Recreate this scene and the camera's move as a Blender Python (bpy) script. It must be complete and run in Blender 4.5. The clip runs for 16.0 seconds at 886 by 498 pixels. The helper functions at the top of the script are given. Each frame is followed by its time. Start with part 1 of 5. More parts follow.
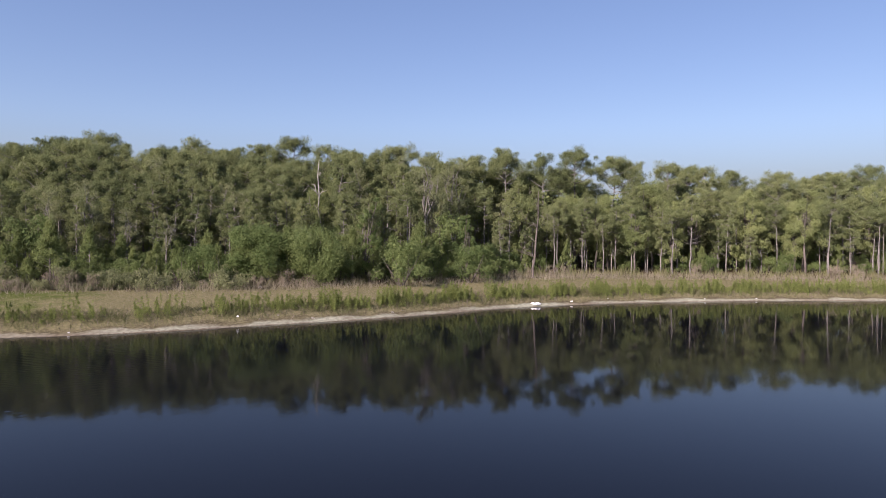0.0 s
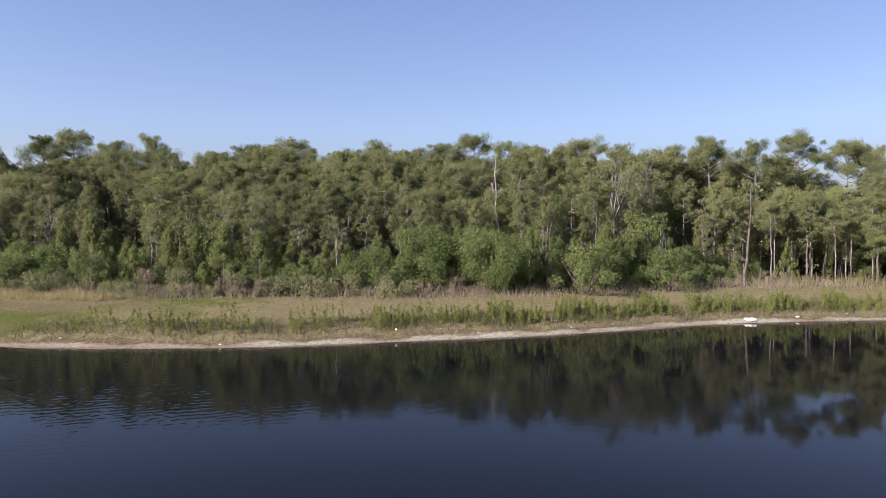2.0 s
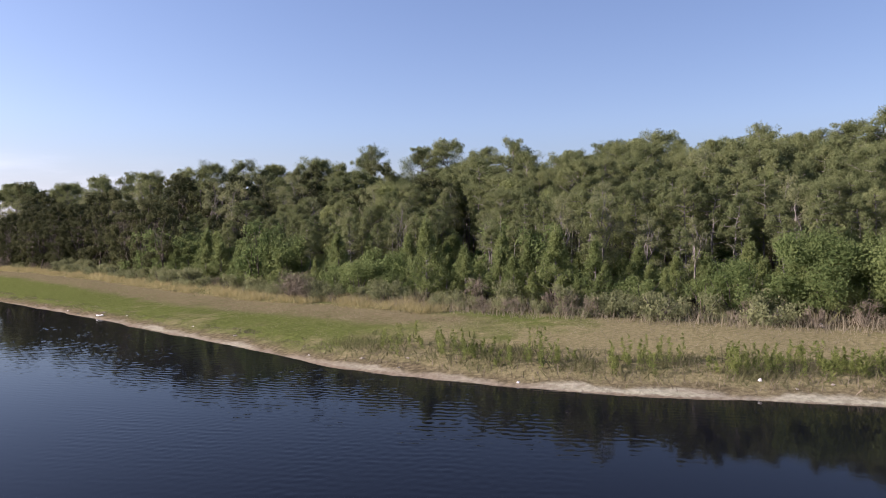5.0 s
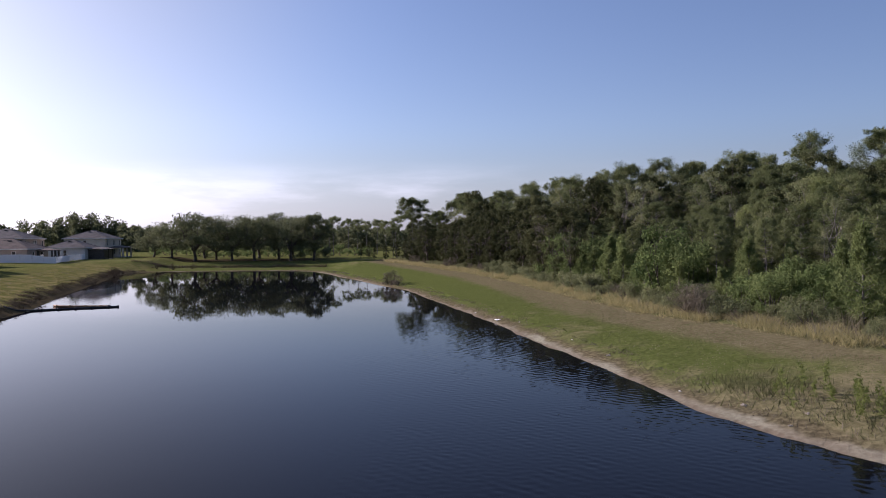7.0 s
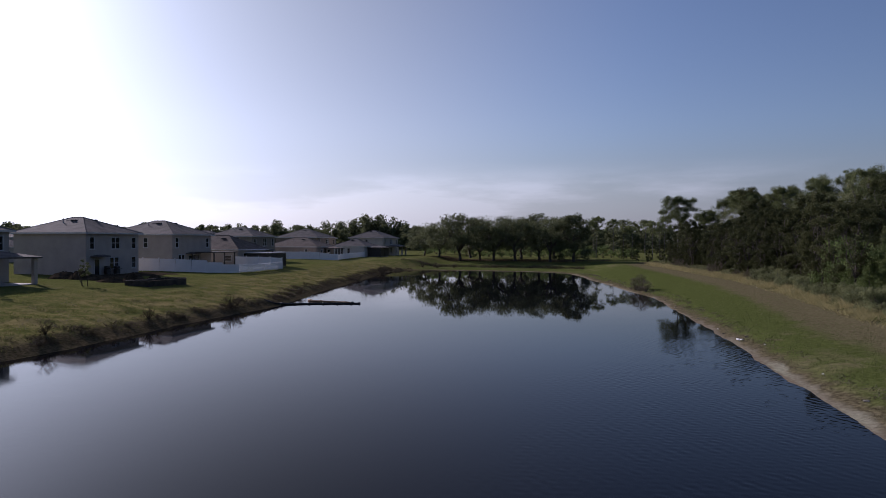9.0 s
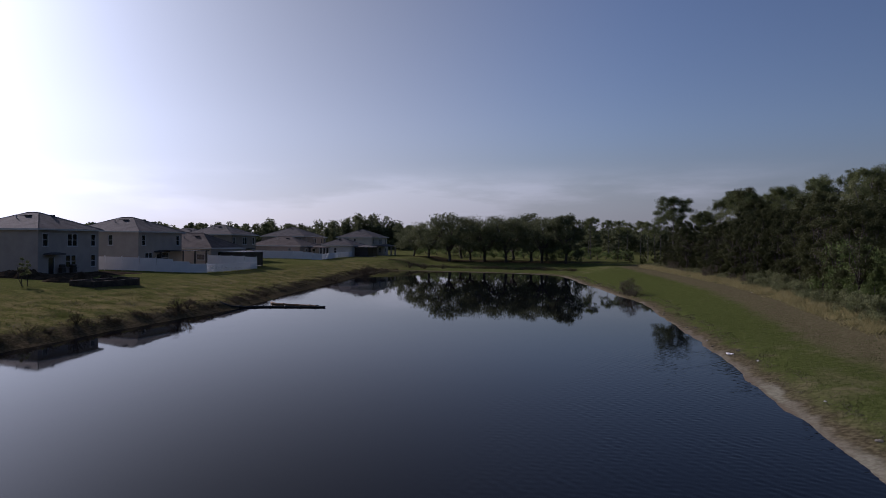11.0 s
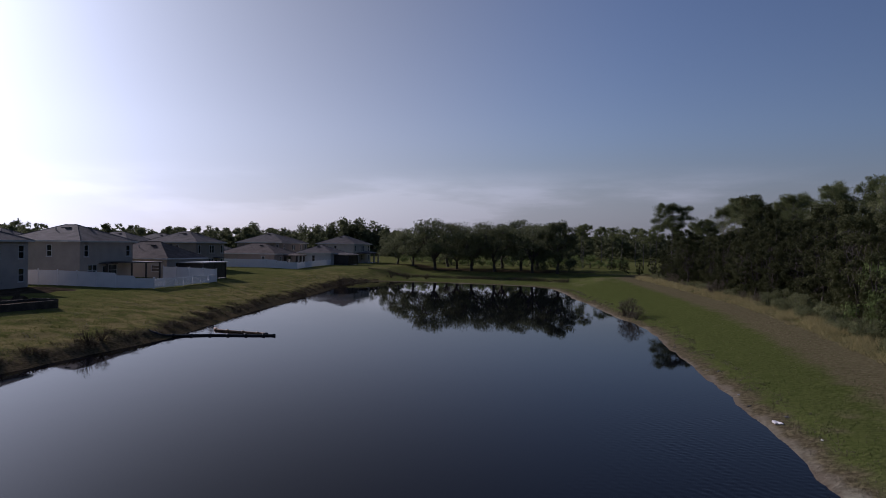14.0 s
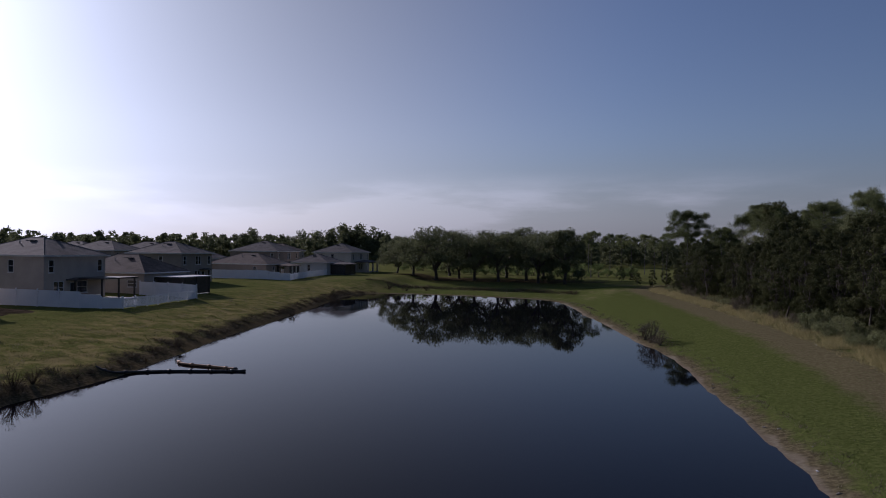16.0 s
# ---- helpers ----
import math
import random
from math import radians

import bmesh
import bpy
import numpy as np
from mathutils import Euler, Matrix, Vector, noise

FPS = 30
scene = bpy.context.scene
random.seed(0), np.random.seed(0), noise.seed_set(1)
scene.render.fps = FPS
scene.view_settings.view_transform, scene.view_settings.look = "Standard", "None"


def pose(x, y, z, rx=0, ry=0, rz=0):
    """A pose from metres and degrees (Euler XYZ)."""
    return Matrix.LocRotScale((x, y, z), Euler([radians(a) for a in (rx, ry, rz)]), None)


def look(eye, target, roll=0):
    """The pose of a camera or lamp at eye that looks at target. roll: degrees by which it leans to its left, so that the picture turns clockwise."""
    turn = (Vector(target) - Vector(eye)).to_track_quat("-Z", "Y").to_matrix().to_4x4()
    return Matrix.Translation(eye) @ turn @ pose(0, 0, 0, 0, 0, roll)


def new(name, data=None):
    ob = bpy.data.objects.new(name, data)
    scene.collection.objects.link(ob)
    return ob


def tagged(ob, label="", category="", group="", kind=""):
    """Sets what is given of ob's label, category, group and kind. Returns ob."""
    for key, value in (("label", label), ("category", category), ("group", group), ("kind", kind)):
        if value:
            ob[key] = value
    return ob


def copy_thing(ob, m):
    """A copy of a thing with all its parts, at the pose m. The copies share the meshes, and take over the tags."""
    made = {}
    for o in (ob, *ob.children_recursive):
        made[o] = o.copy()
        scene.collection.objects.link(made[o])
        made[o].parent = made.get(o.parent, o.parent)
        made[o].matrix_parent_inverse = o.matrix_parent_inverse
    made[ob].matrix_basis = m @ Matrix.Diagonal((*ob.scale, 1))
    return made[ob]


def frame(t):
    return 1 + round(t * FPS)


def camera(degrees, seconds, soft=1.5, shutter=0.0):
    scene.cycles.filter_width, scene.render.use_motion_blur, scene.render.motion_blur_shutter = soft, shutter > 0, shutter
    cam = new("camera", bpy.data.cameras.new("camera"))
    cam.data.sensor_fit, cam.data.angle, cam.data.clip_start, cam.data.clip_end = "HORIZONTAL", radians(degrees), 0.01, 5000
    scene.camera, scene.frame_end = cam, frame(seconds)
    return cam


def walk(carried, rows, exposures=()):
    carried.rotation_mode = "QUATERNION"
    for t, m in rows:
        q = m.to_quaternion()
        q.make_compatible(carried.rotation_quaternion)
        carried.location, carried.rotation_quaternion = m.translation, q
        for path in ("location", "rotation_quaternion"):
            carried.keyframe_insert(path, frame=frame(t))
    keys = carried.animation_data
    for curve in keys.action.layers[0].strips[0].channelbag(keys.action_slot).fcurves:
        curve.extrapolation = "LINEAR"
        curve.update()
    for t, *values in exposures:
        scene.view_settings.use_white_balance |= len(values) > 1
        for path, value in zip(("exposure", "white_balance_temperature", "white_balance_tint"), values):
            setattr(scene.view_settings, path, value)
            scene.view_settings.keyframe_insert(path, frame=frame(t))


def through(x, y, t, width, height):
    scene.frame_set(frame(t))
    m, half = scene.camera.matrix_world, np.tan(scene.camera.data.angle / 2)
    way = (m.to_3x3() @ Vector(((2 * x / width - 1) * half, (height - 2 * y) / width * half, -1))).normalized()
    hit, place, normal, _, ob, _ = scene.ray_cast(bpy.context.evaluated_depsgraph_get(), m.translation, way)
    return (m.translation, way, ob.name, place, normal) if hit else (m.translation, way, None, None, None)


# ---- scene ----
cam = camera(63.92, 16.0, soft=0.9)

# seconds, eye x y z, turn to the left of +y, pitch up, roll
PATH = [
    (0, -26.23, -16.09, 5.37, -86.84, -0.87, 0.56),
    (0.5, -24.62, -16.04, 5.41, -86.00, -0.87, 0.48),
    (1, -23.02, -16.02, 5.46, -82.47, -0.91, 0.43),
    (1.5, -21.43, -16.02, 5.52, -76.96, -0.92, 0.23),
    (2, -19.78, -16.03, 5.55, -71.49, -0.94, 0.13),
    (2.5, -18.05, -15.93, 5.56, -66.59, -0.92, 0.09),
    (3, -16.28, -15.72, 5.56, -61.77, -0.86, 0.06),
    (3.5, -14.50, -15.43, 5.61, -56.61, -0.87, -0.08),
    (6, -8.22, -12.36, 6.27, -26.32, -0.82, -0.30),
    (6.5, -6.81, -11.58, 6.37, -16.67, -0.75, -0.38),
    (7, -5.45, -10.65, 6.51, -6.49, -0.71, -0.49),
    (7.5, -4.14, -9.60, 6.61, 3.82, -0.66, -0.48),
    (8, -2.97, -8.44, 6.65, 12.99, -0.59, -0.38),
    (8.5, -1.95, -7.24, 6.65, 15.42, -0.59, -0.15),
    (11, 0.03, 0.01, 6.60, 15.57, -0.56, 0.51),
    (11.5, 0.03, 1.63, 6.68, 15.35, -0.52, 0.63),
    (12, -0.05, 3.29, 6.82, 15.18, -0.48, 0.65),
    (12.5, -0.26, 5.02, 7.04, 15.05, -0.46, 0.72),
    (13, -0.52, 6.80, 7.29, 14.93, -0.42, 0.75),
    (13.5, -0.85, 8.64, 7.56, 14.85, -0.36, 0.74),
    (14, -1.20, 10.58, 7.83, 14.87, -0.31, 0.76),
    (14.5, -1.58, 12.54, 8.09, 14.97, -0.24, 0.83),
    (15, -2.01, 14.59, 8.39, 15.07, -0.17, 0.77),
    (15.5, -2.46, 16.66, 8.71, 15.08, -0.08, 0.67),
    (16, -2.93, 18.78, 9.07, 15.14, -0.01, 0.65),
]


def eye_pose(x, y, z, turn, pitch, roll):
    a, b = radians(turn), radians(pitch)
    ahead = Vector((-math.sin(a) * math.cos(b), math.cos(a) * math.cos(b), math.sin(b)))
    return look((x, y, z), Vector((x, y, z)) + ahead, roll)


walk(cam, [(t, eye_pose(*row)) for t, *row in PATH],
     exposures=[(0, 1.08, 6450, 31), (2, 1.26, 6500, 31), (3.5, 1.34, 6550, 31), (5.5, 1.14, 6500, 32), (6.5, 0.9, 6350, 32), (7, 0.6, 6200, 31), (8.2, 0.05, 5980, 29), (9.5, -0.35, 5920, 29), (11, -0.62, 5900, 29.5), (16, -0.65, 5900, 29.5)])

# ---- light: a low sun in the west-north-west, clear sky with haze over the horizon ----
SUN_TURN, SUN_HEIGHT = radians(-57), radians(22)  # from +y towards +x; above the horizon
to_sun = Vector((math.sin(SUN_TURN) * math.cos(SUN_HEIGHT), math.cos(SUN_TURN) * math.cos(SUN_HEIGHT), math.sin(SUN_HEIGHT)))
sun = new("sun", bpy.data.lights.new("sun", "SUN"))
sun.data.energy, sun.data.angle, sun.data.color = 5.0, radians(0.8), (1.0, 0.925, 0.84)
sun.matrix_basis = look(to_sun * 300, (0, 0, 0))

world = bpy.data.worlds.new("sky")
scene.world = world
world.use_nodes = True
wt = world.node_tree
wt.nodes.clear()
sky = wt.nodes.new("ShaderNodeTexSky")
sky.sky_type, sky.sun_disc = "NISHITA", False
sky.sun_elevation, sky.sun_rotation = SUN_HEIGHT, SUN_TURN
sky.altitude, sky.air_density, sky.dust_density, sky.ozone_density = 10, 1.0, 1.1, 3.0
background = wt.nodes.new("ShaderNodeBackground")
background.inputs["Strength"].default_value = 0.088
world_out = wt.nodes.new("ShaderNodeOutputWorld")
# thin haze and torn cloud low over the horizon
where = wt.nodes.new("ShaderNodeTexCoord")
flat = wt.nodes.new("ShaderNodeMapping")
flat.inputs["Scale"].default_value = (1.6, 1.6, 9.0)
puff = wt.nodes.new("ShaderNodeTexNoise")
puff.inputs["Scale"].default_value, puff.inputs["Detail"].default_value, puff.inputs["Roughness"].default_value = 1.7, 6.0, 0.55
wt.links.new(where.outputs["Generated"], flat.inputs["Vector"])
wt.links.new(flat.outputs["Vector"], puff.inputs["Vector"])
split = wt.nodes.new("ShaderNodeSeparateXYZ")
wt.links.new(where.outputs["Generated"], split.inputs["Vector"])


def ramp(value, lo, hi, a, b):
    n = wt.nodes.new("ShaderNodeMapRange")
    n.interpolation_type = "SMOOTHSTEP"
    for key, v in (("From Min", lo), ("From Max", hi), ("To Min", a), ("To Max", b)):
        n.inputs[key].default_value = v
    wt.links.new(value, n.inputs["Value"])
    return n.outputs["Result"]


def times(a, b):
    n = wt.nodes.new("ShaderNodeMath")
    n.operation = "MULTIPLY"
    wt.links.new(a, n.inputs[0])
    wt.links.new(b, n.inputs[1])
    return n.outputs[0]


cloud = times(ramp(puff.outputs["Fac"], 0.42, 0.66, 0.0, 1.25), times(ramp(split.outputs["Z"], 0.01, 0.05, 0.2, 1.0), ramp(split.outputs["Z"], 0.06, 0.115, 1.0, 0.0)))
veil = wt.nodes.new("ShaderNodeMix")
veil.data_type, veil.blend_type, veil.clamp_factor = "RGBA", "ADD", True
veil.inputs["B"].default_value = (2.3, 2.28, 2.5, 1.0)
thick = wt.nodes.new("ShaderNodeMath")
wt.links.new(cloud, thick.inputs[0])
wt.links.new(ramp(split.outputs["Z"], 0.0, 0.13, 0.40, 0.0), thick.inputs[1])
# haze scatters light forward: thicker towards the sun, thin away from it
toward = wt.nodes.new("ShaderNodeVectorMath")
toward.operation = "DOT_PRODUCT"
toward.inputs[1].default_value = to_sun
wt.links.new(where.outputs["Generated"], toward.inputs[0])
wt.links.new(times(thick.outputs[0], ramp(toward.outputs["Value"], -0.75, 0.9, 0.1, 1.1)), veil.inputs["Factor"])
# the low sky is white with haze, not yellow
grey = wt.nodes.new("ShaderNodeRGBToBW")
wt.links.new(sky.outputs["Color"], grey.inputs["Color"])
cool = wt.nodes.new("ShaderNodeMix")
cool.data_type, cool.blend_type = "RGBA", "MULTIPLY"
cool.inputs["Factor"].default_value = 1.0
cool.inputs["B"].default_value = (0.86, 1.0, 1.09, 1.0)
wt.links.new(times(grey.outputs["Val"], ramp(toward.outputs["Value"], -0.85, 0.3, 0.5, 1.0)), cool.inputs["A"])
low_sky = wt.nodes.new("ShaderNodeMix")
low_sky.data_type = "RGBA"
milky = wt.nodes.new("ShaderNodeMath")
milky.operation = "MAXIMUM"
wt.links.new(ramp(split.outputs["Z"], 0.0, 0.16, 0.7, 0.0), milky.inputs[0])
wt.links.new(ramp(toward.outputs["Value"], 0.55, 0.97, 0.0, 0.85), milky.inputs[1])
wt.links.new(milky.outputs[0], low_sky.inputs["Factor"])
wt.links.new(sky.outputs["Color"], low_sky.inputs["A"])
wt.links.new(cool.outputs["Result"], low_sky.inputs["B"])
wt.links.new(low_sky.outputs["Result"], veil.inputs["A"])
# the sky dims away from the sun and behind the haze of the horizon, and glows round the sun
dim = wt.nodes.new("ShaderNodeMix")
dim.data_type, dim.blend_type = "RGBA", "MULTIPLY"
dim.inputs["Factor"].default_value = 1.0
wt.links.new(veil.outputs["Result"], dim.inputs["A"])
wt.links.new(times(times(ramp(toward.outputs["Value"], -1.0, 0.35, 0.68, 1.0), ramp(toward.outputs["Value"], 0.5, 0.95, 1.0, 1.15)),
                   ramp(split.outputs["Z"], 0.0, 0.17, 0.76, 1.0)), dim.inputs["B"])
wt.links.new(dim.outputs["Result"], background.inputs["Color"])
wt.links.new(background.outputs["Background"], world_out.inputs["Surface"])

# ---- materials ----
class Nodes:
    """A few short ways to wire a node material."""

    def __init__(self, name):
        self.m = bpy.data.materials.new(name)
        self.m.use_nodes = True
        self.t = self.m.node_tree
        self.bsdf = self.t.nodes["Principled BSDF"]
        self.out = self.t.nodes["Material Output"]

    def add(self, kind, **sets):
        n = self.t.nodes.new(kind)
        for key, value in sets.items():
            n.inputs[key].default_value = value
        return n

    def link(self, a, b):
        self.t.links.new(a, b)

    def coords(self):
        return self.t.nodes.new("ShaderNodeNewGeometry").outputs["Position"]

    def local(self):
        return self.t.nodes.new("ShaderNodeTexCoord").outputs["Object"]

    def noise(self, scale, detail=4.0, rough=0.55, at=None, stretch=None):
        n = self.add("ShaderNodeTexNoise", Scale=scale, Detail=detail, Roughness=rough)
        at = at or self.coords()
        if stretch:
            m = self.add("ShaderNodeMapping", Scale=stretch)
            self.link(at, m.inputs["Vector"])
            at = m.outputs["Vector"]
        self.link(at, n.inputs["Vector"])
        return n.outputs["Fac"]

    def attr(self, name):
        n = self.t.nodes.new("ShaderNodeAttribute")
        n.attribute_name = name
        return n.outputs["Fac"]

    def math(self, op, a, b=0.0, clamp=False):
        n = self.t.nodes.new("ShaderNodeMath")
        n.operation, n.use_clamp = op, clamp
        for slot, v in zip(n.inputs, (a, b)):
            if isinstance(v, (int, float)):
                slot.default_value = v
            else:
                self.link(v, slot)
        return n.outputs[0]

    def span(self, v, lo, hi, a=0.0, b=1.0, smooth=True):
        n = self.t.nodes.new("ShaderNodeMapRange")
        n.interpolation_type = "SMOOTHSTEP" if smooth else "LINEAR"
        for key, value in (("From Min", lo), ("From Max", hi), ("To Min", a), ("To Max", b)):
            n.inputs[key].default_value = value
        self.link(v, n.inputs["Value"])
        return n.outputs["Result"]

    def mix(self, fac, a, b, blend="MIX"):
        n = self.t.nodes.new("ShaderNodeMix")
        n.data_type, n.blend_type = "RGBA", blend
        for slot, v in ((n.inputs["Factor"], fac), (n.inputs["A"], a), (n.inputs["B"], b)):
            if isinstance(v, (int, float)):
                slot.default_value = v
            elif isinstance(v, tuple):
                slot.default_value = (*v, 1.0)
            else:
                self.link(v, slot)
        return n.outputs["Result"]

    def bump(self, height, strength, distance):
        n = self.add("ShaderNodeBump", Strength=strength, Distance=distance)
        self.link(height, n.inputs["Height"])
        self.link(n.outputs["Normal"], self.bsdf.inputs["Normal"])
        return n

    def finish(self, color, rough=0.8, metal=0.0, spec=0.5):
        for key, v in (("Base Color", color), ("Roughness", rough), ("Metallic", metal), ("Specular IOR Level", spec)):
            if isinstance(v, (int, float)):
                self.bsdf.inputs[key].default_value = v
            elif isinstance(v, tuple):
                self.bsdf.inputs[key].default_value = (*v, 1.0)
            else:
                self.link(v, self.bsdf.inputs[key])
        return self.m


def plain(name, a, b, scale=3.0, rough=0.7, bump=0.0, metal=0.0, spec=0.4, fine=40.0):
    """Two tones worn into one another at two scales, with fine relief."""
    k = Nodes(name)
    at = k.local()
    n1, n2 = k.noise(scale, at=at), k.noise(fine, at=at)
    both = k.math("ADD", k.math("MULTIPLY", n1, 0.65), k.math("MULTIPLY", n2, 0.35))
    color = k.mix(k.span(both, 0.35, 0.65), a, b)
    if bump:
        k.bump(n2, 0.5, bump)
    return k.finish(color, rough, metal, spec)


def foliage(name, dark, light, tree_shift=0.35, through=0.35, leafy=0.5):
    """Leaves: each leaf and each tree has its own tone; light comes through them."""
    k = Nodes(name)
    leaf = k.t.nodes.new("ShaderNodeNewGeometry").outputs["Random Per Island"]
    tree = k.t.nodes.new("ShaderNodeObjectInfo").outputs["Random"]
    clump = k.noise(0.55, 2.0)
    fac = k.math("ADD", k.math("MULTIPLY", leaf, leafy), k.math("MULTIPLY", tree, tree_shift + 0.1))
    fac = k.math("ADD", fac, k.math("MULTIPLY", k.math("SUBTRACT", clump, 0.5), 0.7), clamp=True)
    color = k.mix(fac, dark, light)
    k.finish(color, 0.75, 0.0, 0.06)
    k.bsdf.inputs["Diffuse Roughness"].default_value = 0.5
    thin = k.t.nodes.new("ShaderNodeBsdfTranslucent")
    k.link(color, thin.inputs["Color"])
    both = k.add("ShaderNodeMixShader", Fac=through)
    k.link(k.bsdf.outputs[0], both.inputs[1])
    k.link(thin.outputs[0], both.inputs[2])
    k.link(both.outputs[0], k.out.inputs["Surface"])
    return k.m


PINE_LEAF = foliage("pine needles", (0.089, 0.114, 0.048), (0.224, 0.248, 0.108), through=0.42)
BROAD_LEAF = foliage("broad leaves", (0.130, 0.166, 0.064), (0.290, 0.320, 0.130), through=0.48)
PALE_LEAF = foliage("pale spring leaves", (0.130, 0.150, 0.074), (0.280, 0.295, 0.145), through=0.45)
BUSH_LEAF = foliage("bush leaves", (0.086, 0.132, 0.044), (0.215, 0.262, 0.098), through=0.56)
YOUNG_LEAF = foliage("young pine needles", (0.096, 0.134, 0.046), (0.250, 0.290, 0.112), through=0.52)
# paler than the wood's oaks: backlight and distance haze put into the colour
HAZY_LEAF = foliage("park and far leaves paled for haze", (0.070, 0.086, 0.042), (0.200, 0.216, 0.112), through=0.42)
# leaf colour darkened to carry the backlit, shaded side of the northern wood
SHADE_OAK_LEAF = foliage("oak leaves darkened for shade", (0.037, 0.046, 0.019), (0.148, 0.156, 0.065), through=0.2, leafy=0.3)
DRY_BLADE = foliage("dry grass blades", (0.185, 0.165, 0.112), (0.340, 0.305, 0.215))
PLUME_LEAF = foliage("feathery weed leaves", (0.110, 0.142, 0.040), (0.265, 0.300, 0.098), through=0.55)
WEED_LEAF = foliage("weed leaves", (0.100, 0.108, 0.046), (0.225, 0.215, 0.104), through=0.5)
RANK_BLADE = foliage("rank grass blades", (0.118, 0.133, 0.036), (0.264, 0.253, 0.086), through=0.3)
LAWN_BLADE = foliage("lawn blades", (0.064, 0.092, 0.024), (0.122, 0.150, 0.048), through=0.2)
TWIG = foliage("dead twigs", (0.110, 0.092, 0.066), (0.270, 0.230, 0.168), through=0.1)
BRUSH = foliage("dead brush", (0.060, 0.046, 0.029), (0.155, 0.118, 0.076), through=0.1)
STRAW = foliage("pale straw", (0.245, 0.222, 0.100), (0.460, 0.400, 0.198), through=0.45)
PINE_BARK = plain("pine bark", (0.085, 0.078, 0.068), (0.200, 0.184, 0.162), 1.5, 0.95, 0.03, fine=14)
OAK_BARK = plain("oak bark", (0.05, 0.042, 0.035), (0.125, 0.106, 0.087), 1.5, 0.95, 0.03, fine=14)
PALE_BARK = plain("bleached dead wood", (0.20, 0.186, 0.165), (0.34, 0.32, 0.285), 2.0, 0.9, 0.02, fine=18)


def ground_material():
    k = Nodes("lawn, sand and leaf litter")
    shore, left, edge = k.attr("shore"), k.attr("left"), k.attr("edge")
    big, mid, small = k.noise(0.11, 3), k.noise(0.6, 4), k.noise(4.5, 5)
    grain = k.noise(38, 3)
    # mown grass: green patches in straw-coloured ones
    green = k.mix(k.span(small, 0.3, 0.7), (0.068, 0.092, 0.022), (0.124, 0.146, 0.044))
    straw = k.mix(k.span(small, 0.3, 0.7), (0.152, 0.136, 0.068), (0.238, 0.212, 0.114))
    # the bare southern bank is straw, the northern stretch green, and a worn strip runs along the woods
    north = k.attr("green")
    fac = k.math("ADD", north, k.math("MULTIPLY", k.math("SUBTRACT", mid, 0.5), 1.5))
    fac = k.math("ADD", fac, k.math("MULTIPLY", k.math("SUBTRACT", big, 0.5), 1.2))
    lawn = k.mix(k.span(fac, 0.2, 0.8), straw, green)
    worn = k.mix(k.span(small, 0.3, 0.7), (0.122, 0.104, 0.054), (0.188, 0.166, 0.094))
    lawn = k.mix(k.span(k.math("ADD", k.attr("strip"), k.math("MULTIPLY", k.math("SUBTRACT", mid, 0.5), 0.9)), 0.3, 0.8), lawn, worn)
    lawn = k.mix(k.span(grain, 0.3, 0.75), lawn, k.mix(0.45, lawn, (0.05, 0.045, 0.02)))
    # weedy brown band above the sand
    band = k.math("ADD", shore, k.math("MULTIPLY", k.math("SUBTRACT", mid, 0.5), -2.4))
    weeds = k.mix(k.span(small, 0.35, 0.7), (0.075, 0.062, 0.036), (0.170, 0.146, 0.084))
    lawn = k.mix(k.span(band, 0.7, 1.7), weeds, lawn)
    # sand at the water's edge
    sand = k.mix(k.span(small, 0.3, 0.7), (0.236, 0.236, 0.168), (0.372, 0.376, 0.276))
    sand = k.mix(k.span(mid, 0.55, 0.75, 0, 0.55), sand, (0.20, 0.168, 0.118))
    wet = k.mix(k.span(k.math("ADD", shore, k.math("MULTIPLY", small, 0.3)), 0.10, 0.42), (0.13, 0.105, 0.072), sand)
    mud = k.mix(k.span(small, 0.3, 0.7), (0.075, 0.062, 0.048), (0.18, 0.155, 0.125))
    wet = k.mix(k.span(k.attr("sand"), 0.35, 1.0, 0.9, 0.0), wet, k.mix(small, (0.10, 0.08, 0.055), (0.24, 0.20, 0.145)))
    beach = k.mix(left, wet, mud)
    line = k.math("ADD", shore, k.math("MULTIPLY", k.math("SUBTRACT", mid, 0.5), -1.5))
    color = k.mix(k.span(k.math("SUBTRACT", line, k.attr("sand")), -0.25, 0.25), beach, lawn)
    # the western bank is rank and darker
    rank = k.mix(k.span(k.math("ADD", mid, k.math("MULTIPLY", small, 0.5)), 0.55, 0.95), (0.126, 0.137, 0.038), (0.308, 0.244, 0.110))
    color = k.mix(k.math("MULTIPLY", left, k.span(k.math("ADD", shore, k.math("MULTIPLY", big, 14.0)), 12.0, 24.0, 0.85, 0.2)), color, rank)
    # bare washed-out earth along its foot
    earth = k.mix(k.span(small, 0.3, 0.7), (0.045, 0.035, 0.023), (0.125, 0.094, 0.060))
    foot = k.span(k.math("ADD", shore, k.math("MULTIPLY", k.math("SUBTRACT", mid, 0.5), 5.0)), 1.3, 3.0, 1.0, 0.0)
    dry = k.span(shore, -0.3, 0.05)
    color = k.mix(k.math("MULTIPLY", k.math("MULTIPLY", foot, dry), k.math("MULTIPLY", left, 0.85)), color, earth)
    # leaf litter under the woods
    litter = k.mix(k.span(small, 0.3, 0.7), (0.045, 0.036, 0.022), (0.120, 0.095, 0.055))
    inside = k.math("ADD", edge, k.math("MULTIPLY", k.math("SUBTRACT", mid, 0.5), 3.0))
    color = k.mix(k.span(inside, 0.5, 4.0), color, litter)
    height = k.math("ADD", k.math("MULTIPLY", small, 0.7), k.math("MULTIPLY", grain, 0.3))
